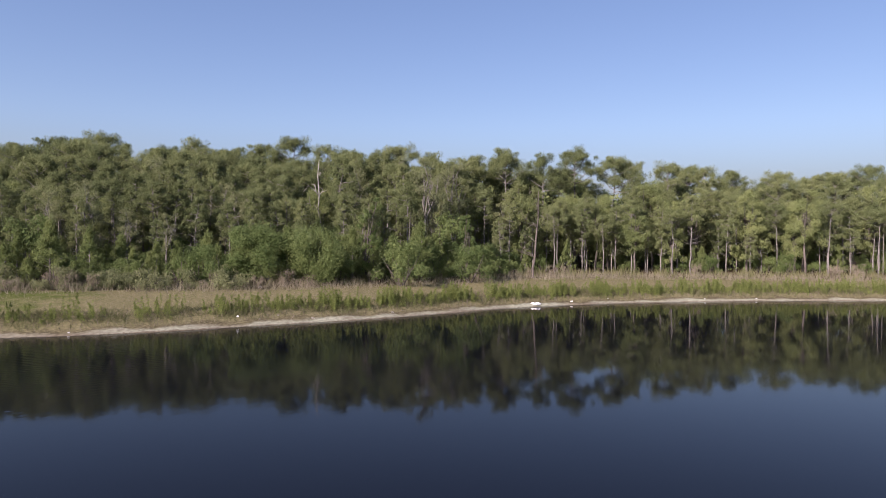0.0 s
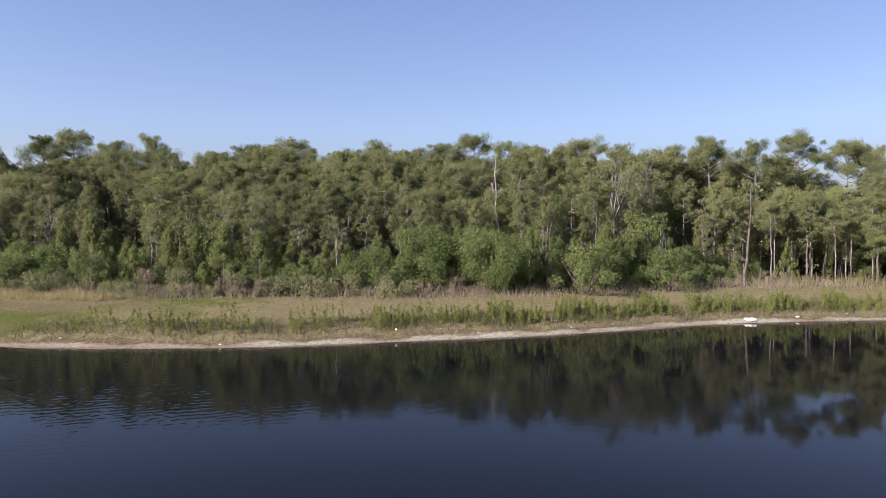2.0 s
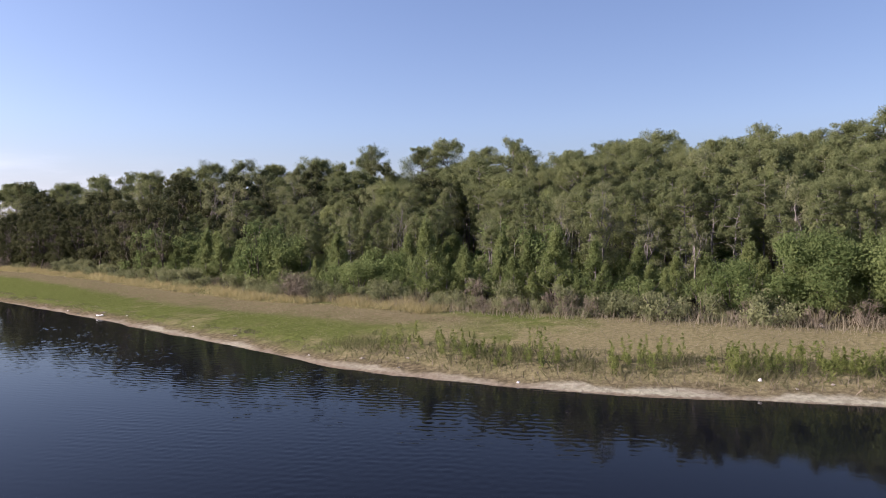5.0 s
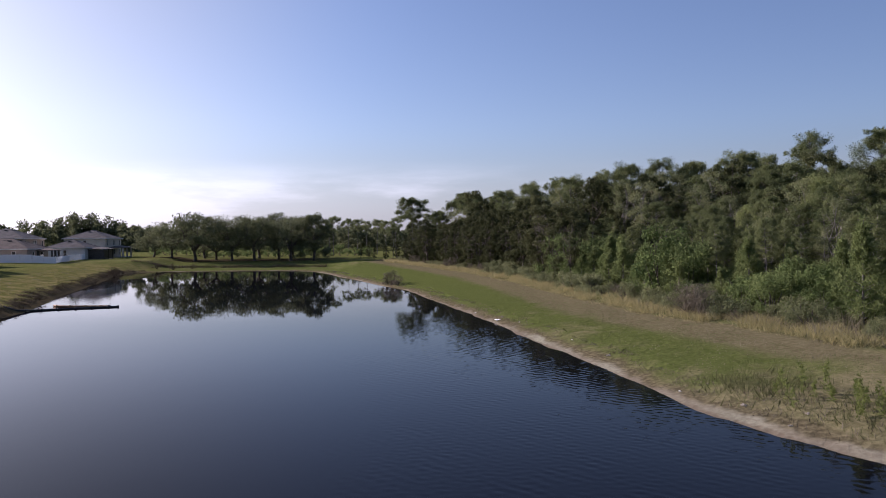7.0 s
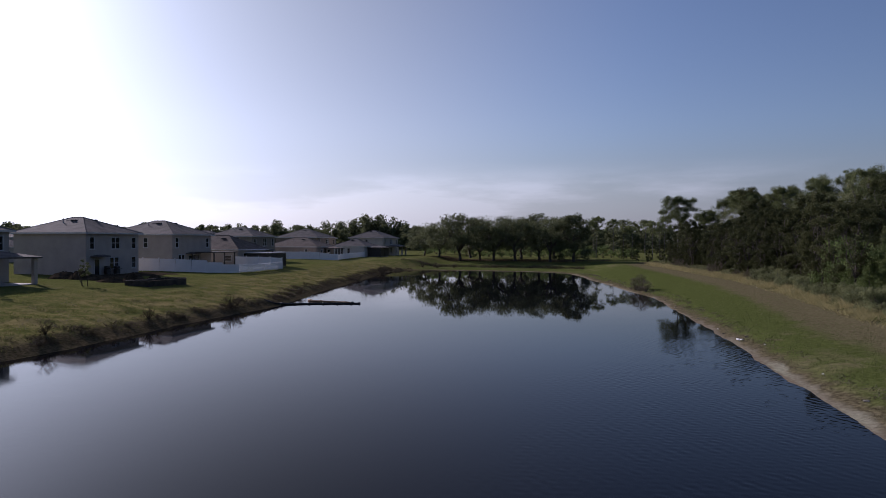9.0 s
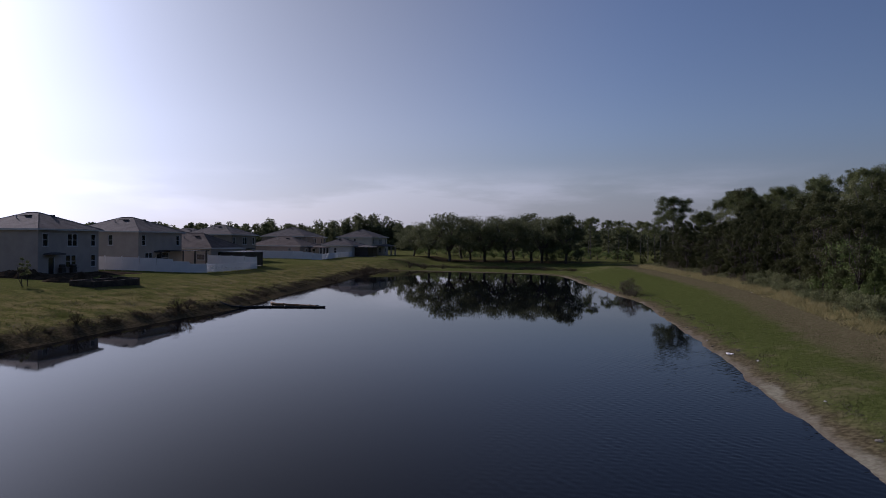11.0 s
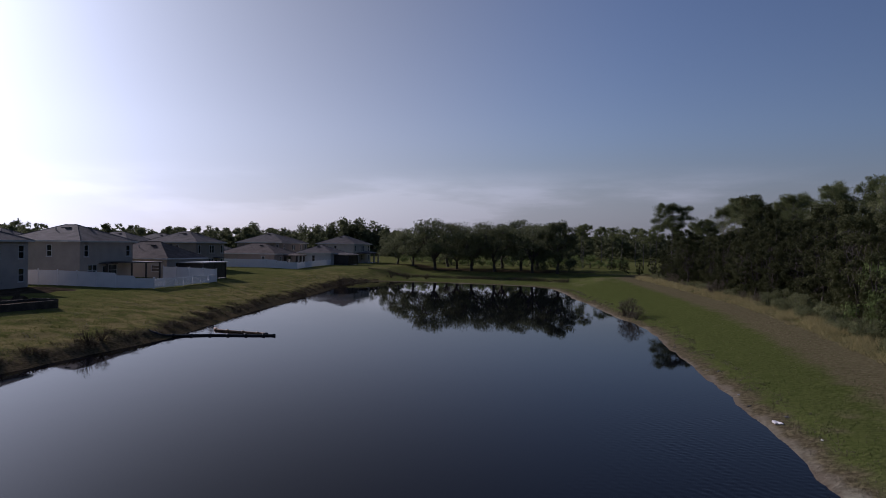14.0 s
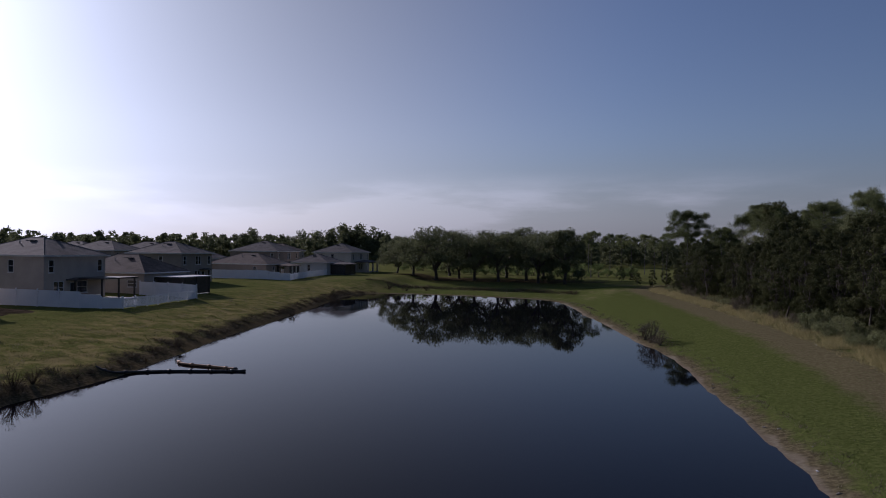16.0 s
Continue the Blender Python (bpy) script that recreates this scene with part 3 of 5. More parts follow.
def broadleaf(seed, height=12.0, low=0.25, spread=3.0, puffs=46, per=230, leaf=0.14, mat=None, bark=None, thin=1.0, clump=1.0):
    """Forking trunk under a crown of many leaf puffs, with gaps."""
    rng = np.random.RandomState(seed)
    wood, centres, sizes = Wood(), [], []
    fork = height * (low + 0.12)
    base = bent(rng, (0, 0, -0.3), (rng.normal() * 0.3, rng.normal() * 0.3, fork), 0.08, 3)
    wood.limb(base, np.array((0.2, 0.17, 0.15, 0.13)) * height / 12, 7)
    mains = []
    for k in range(5):
        a = k * 1.26 + rng.normal() * 0.3
        end = np.array((math.cos(a) * spread * 0.55, math.sin(a) * spread * 0.55, height * rng.uniform(0.68, 0.92)))
        if k == 0:
            end = np.array((rng.normal() * 0.3, rng.normal() * 0.3, height * 0.95))
        line = bent(rng, base[-1], end, 0.22, 4)
        wood.limb(line, np.array((0.10, 0.08, 0.06, 0.04, 0.015)) * height / 12, 5)
        mains.append(line)
    for k in range(puffs):
        f = rng.uniform(low, 0.98)
        g = (f - low) / (1 - low)
        a = rng.uniform(0, 6.28)
        out = spread * math.sqrt(max(0.0, 1 - (1.55 * g - 0.62) ** 2)) * rng.uniform(0.25, 1.0) ** 0.6
        c = np.array((math.cos(a) * out, math.sin(a) * out, height * f))
        line = mains[rng.randint(5)]
        root = line[1 + rng.randint(3)]
        if np.linalg.norm(c - root) < spread * 1.3:
            wood.limb(bent(rng, root, c, 0.10, 2), [0.035, 0.022, 0.008], 4)
        centres.append(c)
        sizes.append(rng.uniform(0.6, 1.15) * spread / 3 * clump)
    v, f = leaves(rng, centres, sizes, int(per * thin), leaf, 0.8, None, 0.7)
    return wood.mesh("trunk", bark or OAK_BARK), mesh_of("crown", v, f, mat or BROAD_LEAF)


def young_pine(seed, height=5.0, per=44):
    """A cone of upswept branches with needle tufts."""
    rng = np.random.RandomState(seed)
    wood, centres, sizes = Wood(), [], []
    wood.limb([(0, 0, -0.2), (0, 0, height * 0.5), (0.05, 0, height)], [0.07, 0.045, 0.012], 5)
    for k in range(64):
        f = rng.uniform(0.06, 1.0)
        a = rng.uniform(0, 6.28)
        out = height * 0.30 * (1.08 - f) * rng.uniform(0.6, 1.1)
        root = np.array((0, 0, height * f * 0.93))
        end = root + np.array((math.cos(a) * out, math.sin(a) * out, out * 0.55))
        wood.limb([root, end], [0.018, 0.006], 3)
        for t in (0.55, 1.0):
            centres.append(root + (end - root) * t)
            sizes.append(rng.uniform(0.20, 0.34) * height / 5)
    centres.append(np.array((0, 0, height)))
    sizes.append(0.3)
    v, f = leaves(rng, centres, sizes, per, 0.17, 1.3, 1.7, 0.32)
    return wood.mesh("trunk", PINE_BARK), mesh_of("crown", v, f, YOUNG_LEAF)


def shrub(seed, height=2.2, spread=1.5, puffs=16, per=190, leaf=0.10, mat=None, stems=7, slim=0.65, bark=None):
    rng = np.random.RandomState(seed)
    wood, centres, sizes = Wood(), [], []
    for k in range(stems):
        a = rng.uniform(0, 6.28)
        end = (math.cos(a) * spread * rng.uniform(0.2, 0.8), math.sin(a) * spread * rng.uniform(0.2, 0.8), height * rng.uniform(0.5, 0.95))
        wood.limb(bent(rng, (0, 0, -0.15), end, 0.06, 3), [0.035, 0.028, 0.02, 0.008], 4)
    for k in range(puffs):
        a, g = rng.uniform(0, 6.28), rng.uniform(0.12, 0.95)
        out = spread * math.sqrt(max(0.05, 1 - (1.35 * g - 0.4) ** 2)) * rng.uniform(0.3, 1.0)
        centres.append((math.cos(a) * out, math.sin(a) * out, height * g))
        sizes.append(rng.uniform(0.35, 0.6) * spread / 1.5)
    v, f = leaves(rng, centres, sizes, per, leaf, 0.85, None, slim)
    return wood.mesh("stem", bark or OAK_BARK), mesh_of("foliage", v, f, mat or BUSH_LEAF)


def bare_tree(seed, height=12.0, bark=None):
    """A dead standing trunk with broken limbs."""
    rng = np.random.RandomState(seed)
    wood = Wood()
    line = bent(rng, (0, 0, -0.3), (rng.normal() * 0.4, rng.normal() * 0.4, height), 0.12, 7)
    wood.limb(line, np.linspace(0.15, 0.03, 8), 7)
    for k in range(9):
        i = 2 + rng.randint(5)
        a = rng.uniform(0, 6.28)
        end = line[i] + np.array((math.cos(a), math.sin(a), rng.uniform(0.1, 0.7))) * rng.uniform(0.7, 2.2)
        twig = bent(rng, line[i], end, 0.12, 3)
        wood.limb(twig, [0.05, 0.04, 0.025, 0.008], 4)
        wood.limb(bent(rng, twig[2], twig[2] + rng.normal(size=3) * 0.6, 0.05, 2), [0.02, 0.014, 0.005], 3)
    return wood.mesh("trunk", bark or PALE_BARK)


class Kind:
    """A kind of plant with a few grown forms, each shared by all that look alike."""

    def __init__(self, name, label, category, group, forms, parts=("trunk", "crown")):
        self.name, self.label, self.category, self.group, self.forms, self.parts = name, label, category, group, forms, parts
        self.first = {}

    def plant(self, x, y, form, scale=1.0, turn=0.0, tall=1.0, z=None):
        z = ground_z(x, y) if z is None else z
        m = Matrix.LocRotScale((x, y, z), Euler((0, 0, turn)), (scale, scale, scale * tall))
        form %= len(self.forms)
        if form in self.first:
            got = copy_thing(self.first[form], Matrix.Identity(4))
            got.matrix_basis = m
            return got
        root = new(self.name)
        root.matrix_basis = m
        for name, me in zip(self.parts, self.forms[form]):
            part(name, me, root)
        self.first[form] = root
        return tagged(root, self.label, self.category, self.group)


PINES = Kind("pine_tree", "tall pine with bare trunk and ragged clumped crown", "tree", "pines of the wood",
             [tall_pine(11, 16, 0.64, 3.5, 21, 165, 0.72, dome=True), tall_pine(12, 16, 0.70, 3.3, 18, 165, 0.70, dome=True), tall_pine(13, 16, 0.56, 3.1, 22, 165, 0.72, dome=True),
              tall_pine(14, 16, 0.72, 3.9, 21, 165, 0.72, dome=True), tall_pine(15, 16, 0.50, 2.9, 26, 165, 0.70), tall_pine(16, 16, 0.67, 3.0, 17, 165, 0.68, dome=True),
              tall_pine(96, 16, 0.34, 2.8, 30, 145, 0.70), tall_pine(97, 16, 0.38, 2.5, 27, 145, 0.68)])
DEEP_PINES = Kind("forest_pine", "tall old pine in the depth of the wood", "tree", "pines deep in the wood", PINES.forms)
SLIMS = Kind("slender_pine", "slender pine with thin pale trunk and sparse needles", "tree", "slender pines of the wood",
             [tall_pine(17, 12, 0.40, 1.7, 24, 120, 0.52, 10, 3), tall_pine(18, 12, 0.52, 1.5, 19, 120, 0.50, 12, 3), tall_pine(19, 12, 0.30, 1.8, 28, 110, 0.54, 8, 3), tall_pine(20, 12, 0.60, 1.6, 16, 120, 0.50, 14, 3)])
UMBRELLAS = Kind("umbrella_pine", "old pine with open crooked limbs and flat-topped crown", "tree", "",
                 [tall_pine(94, 16, 0.64, 4.4, 17, 420, 1.05, 5, 5, flat=0.62), tall_pine(95, 16, 0.60, 4.3, 24, 340, 0.84, 5, 5, True, 0.6)])
BROADS = Kind("broadleaf_tree", "leafy green broadleaf tree in the wood", "tree", "broadleaf trees of the wood",
              [broadleaf(21, 12, 0.22, 2.9), broadleaf(22, 12, 0.30, 2.6), broadleaf(23, 12, 0.15, 2.4, 44), broadleaf(24, 12, 0.26, 3.2, 50)])
# evergreen oaks whose dark leaf tone also paints the wood's shade
DARKS = Kind("evergreen_oak", "dense evergreen oak of the wood, shade put into its dark leaves", "tree", "evergreen oaks of the wood",
             [broadleaf(25, 12, 0.10, 2.9, 60, 130, 0.20, SHADE_OAK_LEAF, clump=0.78), broadleaf(26, 12, 0.14, 2.6, 54, 130, 0.20, SHADE_OAK_LEAF, clump=0.80), broadleaf(27, 12, 0.08, 3.1, 62, 130, 0.20, SHADE_OAK_LEAF, clump=0.76)])
VINES = Kind("vine_hung_trunk", "slim dead trunk wrapped in a column of green vines", "tree", "",
             [broadleaf(28, 8.5, 0.04, 1.25, 40, 130, 0.13, BUSH_LEAF), broadleaf(29, 8.5, 0.04, 1.1, 36, 130, 0.13, BUSH_LEAF)], ("trunk", "vine"))
PALES = Kind("pale_tree", "thin-leaved pale grey-green tree in the wood", "tree", "pale trees of the wood",
             [broadleaf(31, 12, 0.28, 2.3, 40, 130, 0.13, PALE_LEAF, PINE_BARK), broadleaf(32, 12, 0.34, 2.0, 34, 125, 0.13, PALE_LEAF, PINE_BARK)])
SAPLINGS = Kind("young_pine", "bushy young pine at the edge of the wood", "tree", "young pines at the wood's edge",
                [young_pine(41, 5), young_pine(42, 5), young_pine(43, 5)])
SHRUBS = Kind("shrub", "dense green shrub at the edge of the wood", "shrub", "shrubs at the wood's edge",
              [shrub(51), shrub(52, 2.4, 1.7, 19), shrub(53, 2.0, 1.4, 15), shrub(54, 2.6, 1.5, 18)], ("stem", "foliage"))
THICKETS = Kind("vine_thicket", "tall rounded thicket draped in green vines", "shrub", "",
                [shrub(56, 4.7, 2.9, 64, 360, 0.13, BUSH_LEAF, 9), shrub(57, 4.6, 3.3, 76, 360, 0.125, BUSH_LEAF, 9)], ("stem", "foliage"))
LOWS = Kind("low_bush", "low pale grey-green bush before the wood", "shrub", "low bushes before the wood",
            [shrub(58, 1.3, 1.2, 16, 120, 0.10, PALE_LEAF, 9), shrub(59, 1.1, 1.3, 16, 120, 0.10, PALE_LEAF, 9)], ("stem", "foliage"))
DRY_SHRUBS = Kind("dry_shrub", "bare twiggy grey-brown shrub before the wood", "shrub", "dry shrubs before the wood",
                  [shrub(56, 1.8, 1.3, 18, 40, 0.24, TWIG, 20, 0.10, TWIG), shrub(57, 1.7, 1.1, 16, 40, 0.24, TWIG, 20, 0.10, TWIG)], ("stem", "twig_crown"))
WEST_BRUSH = Kind("dead_shrub", "dark bare dead shrub on the western bank", "shrub", "dead shrubs by the western water",
                  [shrub(46, 1.8, 1.4, 18, 40, 0.24, BRUSH, 20, 0.10, BRUSH), shrub(47, 1.6, 1.2, 16, 40, 0.24, BRUSH, 20, 0.10, BRUSH)], ("stem", "twig_crown"))
DEAD = Kind("dead_tree", "bleached dead standing trunk with broken limbs", "tree", "", [(bare_tree(61, 12.0),), (bare_tree(62, 12.0),), (bare_tree(63, 9.0, OAK_BARK),)], ("trunk",))


def wood_point(along, deep):
    """A place beside the edge of the wood: metres along it from its southern end, metres into it."""
    seg = np.hypot(*np.diff(WOODS, axis=0).T)
    run = np.concatenate([[0], np.cumsum(seg)])
    along = min(max(along, 0.0), run[-1] - 0.01)
    i = int(np.searchsorted(run, along, side="right")) - 1
    t = (along - run[i]) / seg[i]
    p = WOODS[i] + (WOODS[i + 1] - WOODS[i]) * t
    lo, hi = WOODS[max(i - 4, 0)], WOODS[min(i + 5, len(WOODS) - 1)]
    way = (hi - lo) / np.linalg.norm(hi - lo)
    return p[0] + way[1] * deep, p[1] - way[0] * deep


WOOD_LENGTH = float(np.hypot(*np.diff(WOODS, axis=0).T).sum())

# the trees that make the skyline: x, y, height of the top over the water
SKYLINE_SOUTH = [(71, 41, 18.8), (74.6, 29.5, 18.3), (73.3, 20, 18.2), (71.7, 10.7, 19.2), (71, 5.8, 18), (68.5, -0.9, 16.7), (67.6, -4.8, 17.5), (62.9, -9.4, 16.0),
                 (66.8, -19, 17.2), (69.1, -28.4, 17.3), (67, -24, 16.4), (71, -36.3, 16.3), (70, -41, 15.6), (72.2, -46.4, 15.3), (72.5, -50.2, 15.2), (72.9, -56.4, 14.8),
                 (73.2, -64.1, 14.3), (73.5, -70.2, 14.3)]
SKYLINE_NORTH = [(21, 167, 18.0), (18.5, 150, 16.8), (24, 140, 16.6), (28.8, 131, 18.0), (30.5, 118, 17.8), (32, 111, 17.2), (34.5, 92, 17.6), (37.7, 87.6, 17.9),
                 (42.4, 85.7, 17.7), (47.4, 83.1, 18.5), (53.3, 76.3, 20.1), (56.5, 68.1, 19.9), (58.7, 65.4, 20.5), (61.1, 54.0, 19.6), (63.9, 40.5, 18.5)]
SKYLINE_GAPS = [(22, 128, 16.2), (26, 121, 16.5), (25, 135, 16.8), (29, 104, 16.8), (33, 100, 17.2), (20.5, 142, 16.2), (16, 156, 15.5), (12.5, 158, 13.5), (14.5, 166, 14), (31, 88, 16.2),
                (41.1, 86.8, 17.2), (47.4, 81.8, 18.4), (70.5, 37.0, 19.6), (72.7, 24.8, 19.1), (71.7, 14.9, 18.6), (69.5, 2.4, 17.2), (67.2, -3.0, 16.8), (64.8, -14.2, 16.2), (68, -33, 16.2)]


def plant_wood():
    rng = np.random.RandomState(5)
    stand = []

    # nothing taller than a bush stands before the three pale trunks that show from the water
    lanes = [((48.3, 1.1), (20.0, -6.0)), ((45.2, 46.9), (14.0, 14.0)), ((47.0, -21.3), (30.0, -18.0))]

    def hidden(x, y):
        for (ax, ay), (bx, by) in lanes:
            dx, dy = bx - ax, by - ay
            t = ((x - ax) * dx + (y - ay) * dy) / (dx * dx + dy * dy)
            if -0.02 < t < 1 and abs((x - ax) * dy - (y - ay) * dx) / math.hypot(dx, dy) < 1.5 + 1.2 * t:
                return True
        return False

    def free(x, y, gap):
        if gap > 1.3 and hidden(x, y):
            return False
        if any((x - a) ** 2 + (y - b) ** 2 < gap * gap for a, b in stand):
            return False
        stand.append((x, y))
        return True

    for i, (x, y, top) in enumerate(SKYLINE_SOUTH + SKYLINE_NORTH + SKYLINE_GAPS):
        stand.append((x, y))
        PINES.plant(x, y, i * 5 + i // 3, (top - ground_z(x, y)) / 15.8, i * 1.7)
    # umbrella-shaped pines at the northern end
    UMBRELLAS.plant(6.9, 164.1, 0, 0.98, 0.6)
    UMBRELLAS.plant(19.0, 155.0, 1, 1.02, 2.1)
    stand.extend(((6.9, 164.1), (19.0, 155.0)))

    grown = {PINES: 16.0, DEEP_PINES: 16.0, SLIMS: 12.0, BROADS: 12.0, PALES: 12.0, DARKS: 12.0, SAPLINGS: 5.0}

    def canopy(x, y):
        """How high the wood stands: cut over along its edge, rising steadily to old pines in its depth."""
        deep = float(nearest(np.array([x]), np.array([y]), WOODS, False)[0][0])
        slope = 4.0 + 0.27 * deep + 1.2 * float(waves(np.array([x]), np.array([y]), 16.0, 77)[0])
        return slope + 30.0 * float(max(1 - ease(y, -12.0, 3.0), ease(y, 64.0, 84.0)))

    def fitted(kind, x, y, s):
        """The size that keeps a tree under the canopy, or nothing where it would be dwarfed."""
        if kind not in grown:
            return s
        most = canopy(x, y) / grown[kind]
        return min(s, most) if most > (0.2 if kind is SAPLINGS else 0.42) else 0.0

    def grove(kind, count, deep, size, gap, x0=20, x1=84, y0=-8, y1=80):
        """Trees in the depth of the wood."""
        for _ in range(count):
            for _ in range(20):
                x, y = rng.uniform(x0, x1), rng.uniform(y0, y1)
                d, side = nearest(np.array([x]), np.array([y]), WOODS, False)
                if side[0] < 0 and deep[0] < d[0] < deep[1] and free(x, y, gap):
                    s = fitted(kind, x, y, rng.uniform(*size))
                    if s:
                        kind.plant(x, y, rng.randint(12), s, rng.uniform(0, 6.28))
                    break

    def fill(kind, count, deep, size, gap, tall=(0.9, 1.1), tries=14, span=(0.0, 1.0)):
        for i in range(count):
            for _ in range(tries):
                a = rng.uniform(span[0], span[1]) * WOOD_LENGTH
                into = rng.uniform(*deep)
                x, y = wood_point(a, into)
                if free(x, y, gap):
                    # lower towards the edge of the wood
                    s = rng.uniform(*size) * (0.74 + 0.26 * float(ease(into, 8, 30)) if kind in (PINES, SLIMS) else 1.0)
                    s = fitted(kind, x, y, s)
                    if s:
                        kind.plant(x, y, rng.randint(12), s, rng.uniform(0, 6.28), rng.uniform(*tall))
                    break

    # shade-toned oaks darken the northern wood
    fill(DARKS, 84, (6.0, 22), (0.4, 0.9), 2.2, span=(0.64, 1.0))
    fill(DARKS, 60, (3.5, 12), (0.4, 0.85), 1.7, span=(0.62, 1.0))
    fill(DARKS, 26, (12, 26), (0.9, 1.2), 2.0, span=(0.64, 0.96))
    fill(PINES, 60, (21, 34), (0.80, 0.92), 2.6)
    fill(PINES, 110, (13, 40), (0.66, 0.86), 2.5, span=(0.0, 0.8))
    fill(PINES, 34, (6, 15), (0.55, 0.74), 2.2, span=(0.08, 0.31))
    fill(BROADS, 10, (12, 22), (0.5, 0.8), 2.2, span=(0.08, 0.3))
    fill(SLIMS, 60, (8, 26), (0.8, 1.12), 1.6, span=(0.05, 0.33))
    fill(BROADS, 26, (14, 34), (0.7, 1.0), 2.2, span=(0.04, 0.32))
    fill(BROADS, 34, (7, 20), (0.5, 0.85), 1.8, span=(0.04, 0.3))
    # shade-toned oaks stand in for dark gaps in the southern wood
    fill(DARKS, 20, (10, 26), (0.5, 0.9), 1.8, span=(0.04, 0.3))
    fill(SHRUBS, 40, (14, 30), (1.2, 2.0), 1.6, span=(0.04, 0.32))
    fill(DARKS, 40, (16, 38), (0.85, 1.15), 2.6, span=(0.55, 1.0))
    fill(PALES, 26, (9, 22), (0.92, 1.1), 2.2, span=(0.62, 0.88))
    fill(SLIMS, 150, (6.5, 20), (0.62, 1.08), 1.5, span=(0.1, 0.72))
    fill(BROADS, 40, (12, 30), (0.60, 0.95), 2.4, span=(0.3, 0.64))
    fill(SLIMS, 90, (16, 34), (0.85, 1.15), 1.6, span=(0.1, 0.8))
    fill(PALES, 34, (9, 28), (0.55, 1.0), 2.0, span=(0.3, 0.66))
    fill(SAPLINGS, 150, (3.6, 15), (0.45, 1.2), 1.2, (0.75, 1.05), span=(0.34, 0.63))
    fill(SAPLINGS, 26, (7, 16), (0.4, 0.9), 1.4, span=(0.63, 0.9))
    fill(SHRUBS, 70, (4, 14), (0.9, 1.9), 1.5, (0.9, 1.4), span=(0.34, 0.66))
    fill(SAPLINGS, 12, (6.0, 14), (0.4, 0.8), 1.4, span=(0.1, 0.34))
    fill(LOWS, 90, (1.4, 5.5), (0.6, 1.3), 0.9, span=(0.42, 0.74))
    fill(LOWS, 34, (2.0, 5.5), (0.4, 0.8), 0.9, span=(0.74, 1.0))
    fill(SHRUBS, 80, (3.4, 13), (0.6, 1.35), 1.1, span=(0.32, 0.66))
    fill(SHRUBS, 30, (7, 16), (0.5, 0.9), 1.1, span=(0.1, 0.32))
    fill(SHRUBS, 36, (11, 22), (1.2, 1.9), 1.6, span=(0.3, 0.68))
    # low ones put shade into the northern wood's foot
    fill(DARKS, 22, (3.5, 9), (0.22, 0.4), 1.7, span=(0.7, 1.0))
    fill(DRY_SHRUBS, 30, (1.2, 6), (0.5, 1.0), 1.1)
    for k, (x, y) in enumerate(((62, -5), (66, -8), (69, -3), (60.5, -12), (65, -13), (72, -10), (63, 0), (70, -16), (75, -19), (79, -23), (77, -27), (82, -18), (74, -14))):
        PINES.plant(x, y, (0, 2, 4)[k % 3], 0.82 + 0.006 * k, k)
        BROADS.plant(x - 3, y - 1.5, k, 0.8, k * 2)
    grove(DEEP_PINES, 110, (36, 70), (0.64, 1.0), 2.8)
    grove(DEEP_PINES, 34, (40, 64), (1.0, 1.2), 3.2, 44, 70, 40, 80)
    grove(DEEP_PINES, 60, (20, 40), (0.7, 0.95), 2.6)
    grove(DEEP_PINES, 26, (12, 40), (0.68, 0.86), 2.6, 52, 78, -30, 0)
    grove(BROADS, 18, (12, 34), (0.7, 0.95), 2.4, 50, 76, -30, 0)
    grove(SLIMS, 110, (15, 45), (0.8, 1.25), 1.8)
    grove(BROADS, 30, (18, 50), (0.7, 1.0), 2.6)
    grove(PALES, 30, (14, 40), (0.6, 1.1), 2.2)
    # green vine-hung bushes and dead trunks
    for x, y, s in ((34.4, -9.2, 1.35), (28.8, 6.0, 1.1), (40.0, -15.0, 1.2)):
        SHRUBS.plant(x, y, 1, s * 1.15, x)
    THICKETS.plant(31.0, 2.6, 0, 1.0, 0.4)
    THICKETS.plant(32.6, -1.8, 1, 1.0, 1.9)
    VINES.plant(36.2, -6.2, 0, 0.9, 0.3)
    VINES.plant(43.0, -14.5, 1, 0.75, 1.3)
    DEAD.plant(48.3, 1.1, 0, 1.0, 0.4)
    DEAD.plant(45.2, 46.9, 1, 0.55, 2.0)
    DEAD.plant(47.0, -21.3, 2, 1.0, 3.0)


plant_wood()


def deep_wood():
    """The depth of the wood behind its nearer trees."""
    rng = np.random.RandomState(9)
    centres, sizes = [], []
    for k in range(2900):
        x, y = wood_point(rng.uniform(0, WOOD_LENGTH), rng.uniform(40, 66))
        centres.append((x, y, 1.6 + rng.uniform(0, 1) ** 0.8 * rng.uniform(7.5, 10.5)))
        sizes.append(rng.uniform(1.0, 2.0))
    # where the edge of the wood turns, its depth fans out
    for k in range(2000):
        centres.append((rng.uniform(64, 106), rng.uniform(-48, 84), 1.6 + rng.uniform(0, 1) ** 0.8 * rng.uniform(7.5, 10.5)))
        sizes.append(rng.uniform(1.0, 2.0))
    v, f = leaves(rng, centres, sizes, 50, 0.42, 0.8, None, 0.7, False)
    return tagged(new("deep_wood", mesh_of("deep_wood", v, f, BROAD_LEAF)), "dense leafy depth of the wood behind its nearer trees", "trees", kind="stuff")


deep_wood()


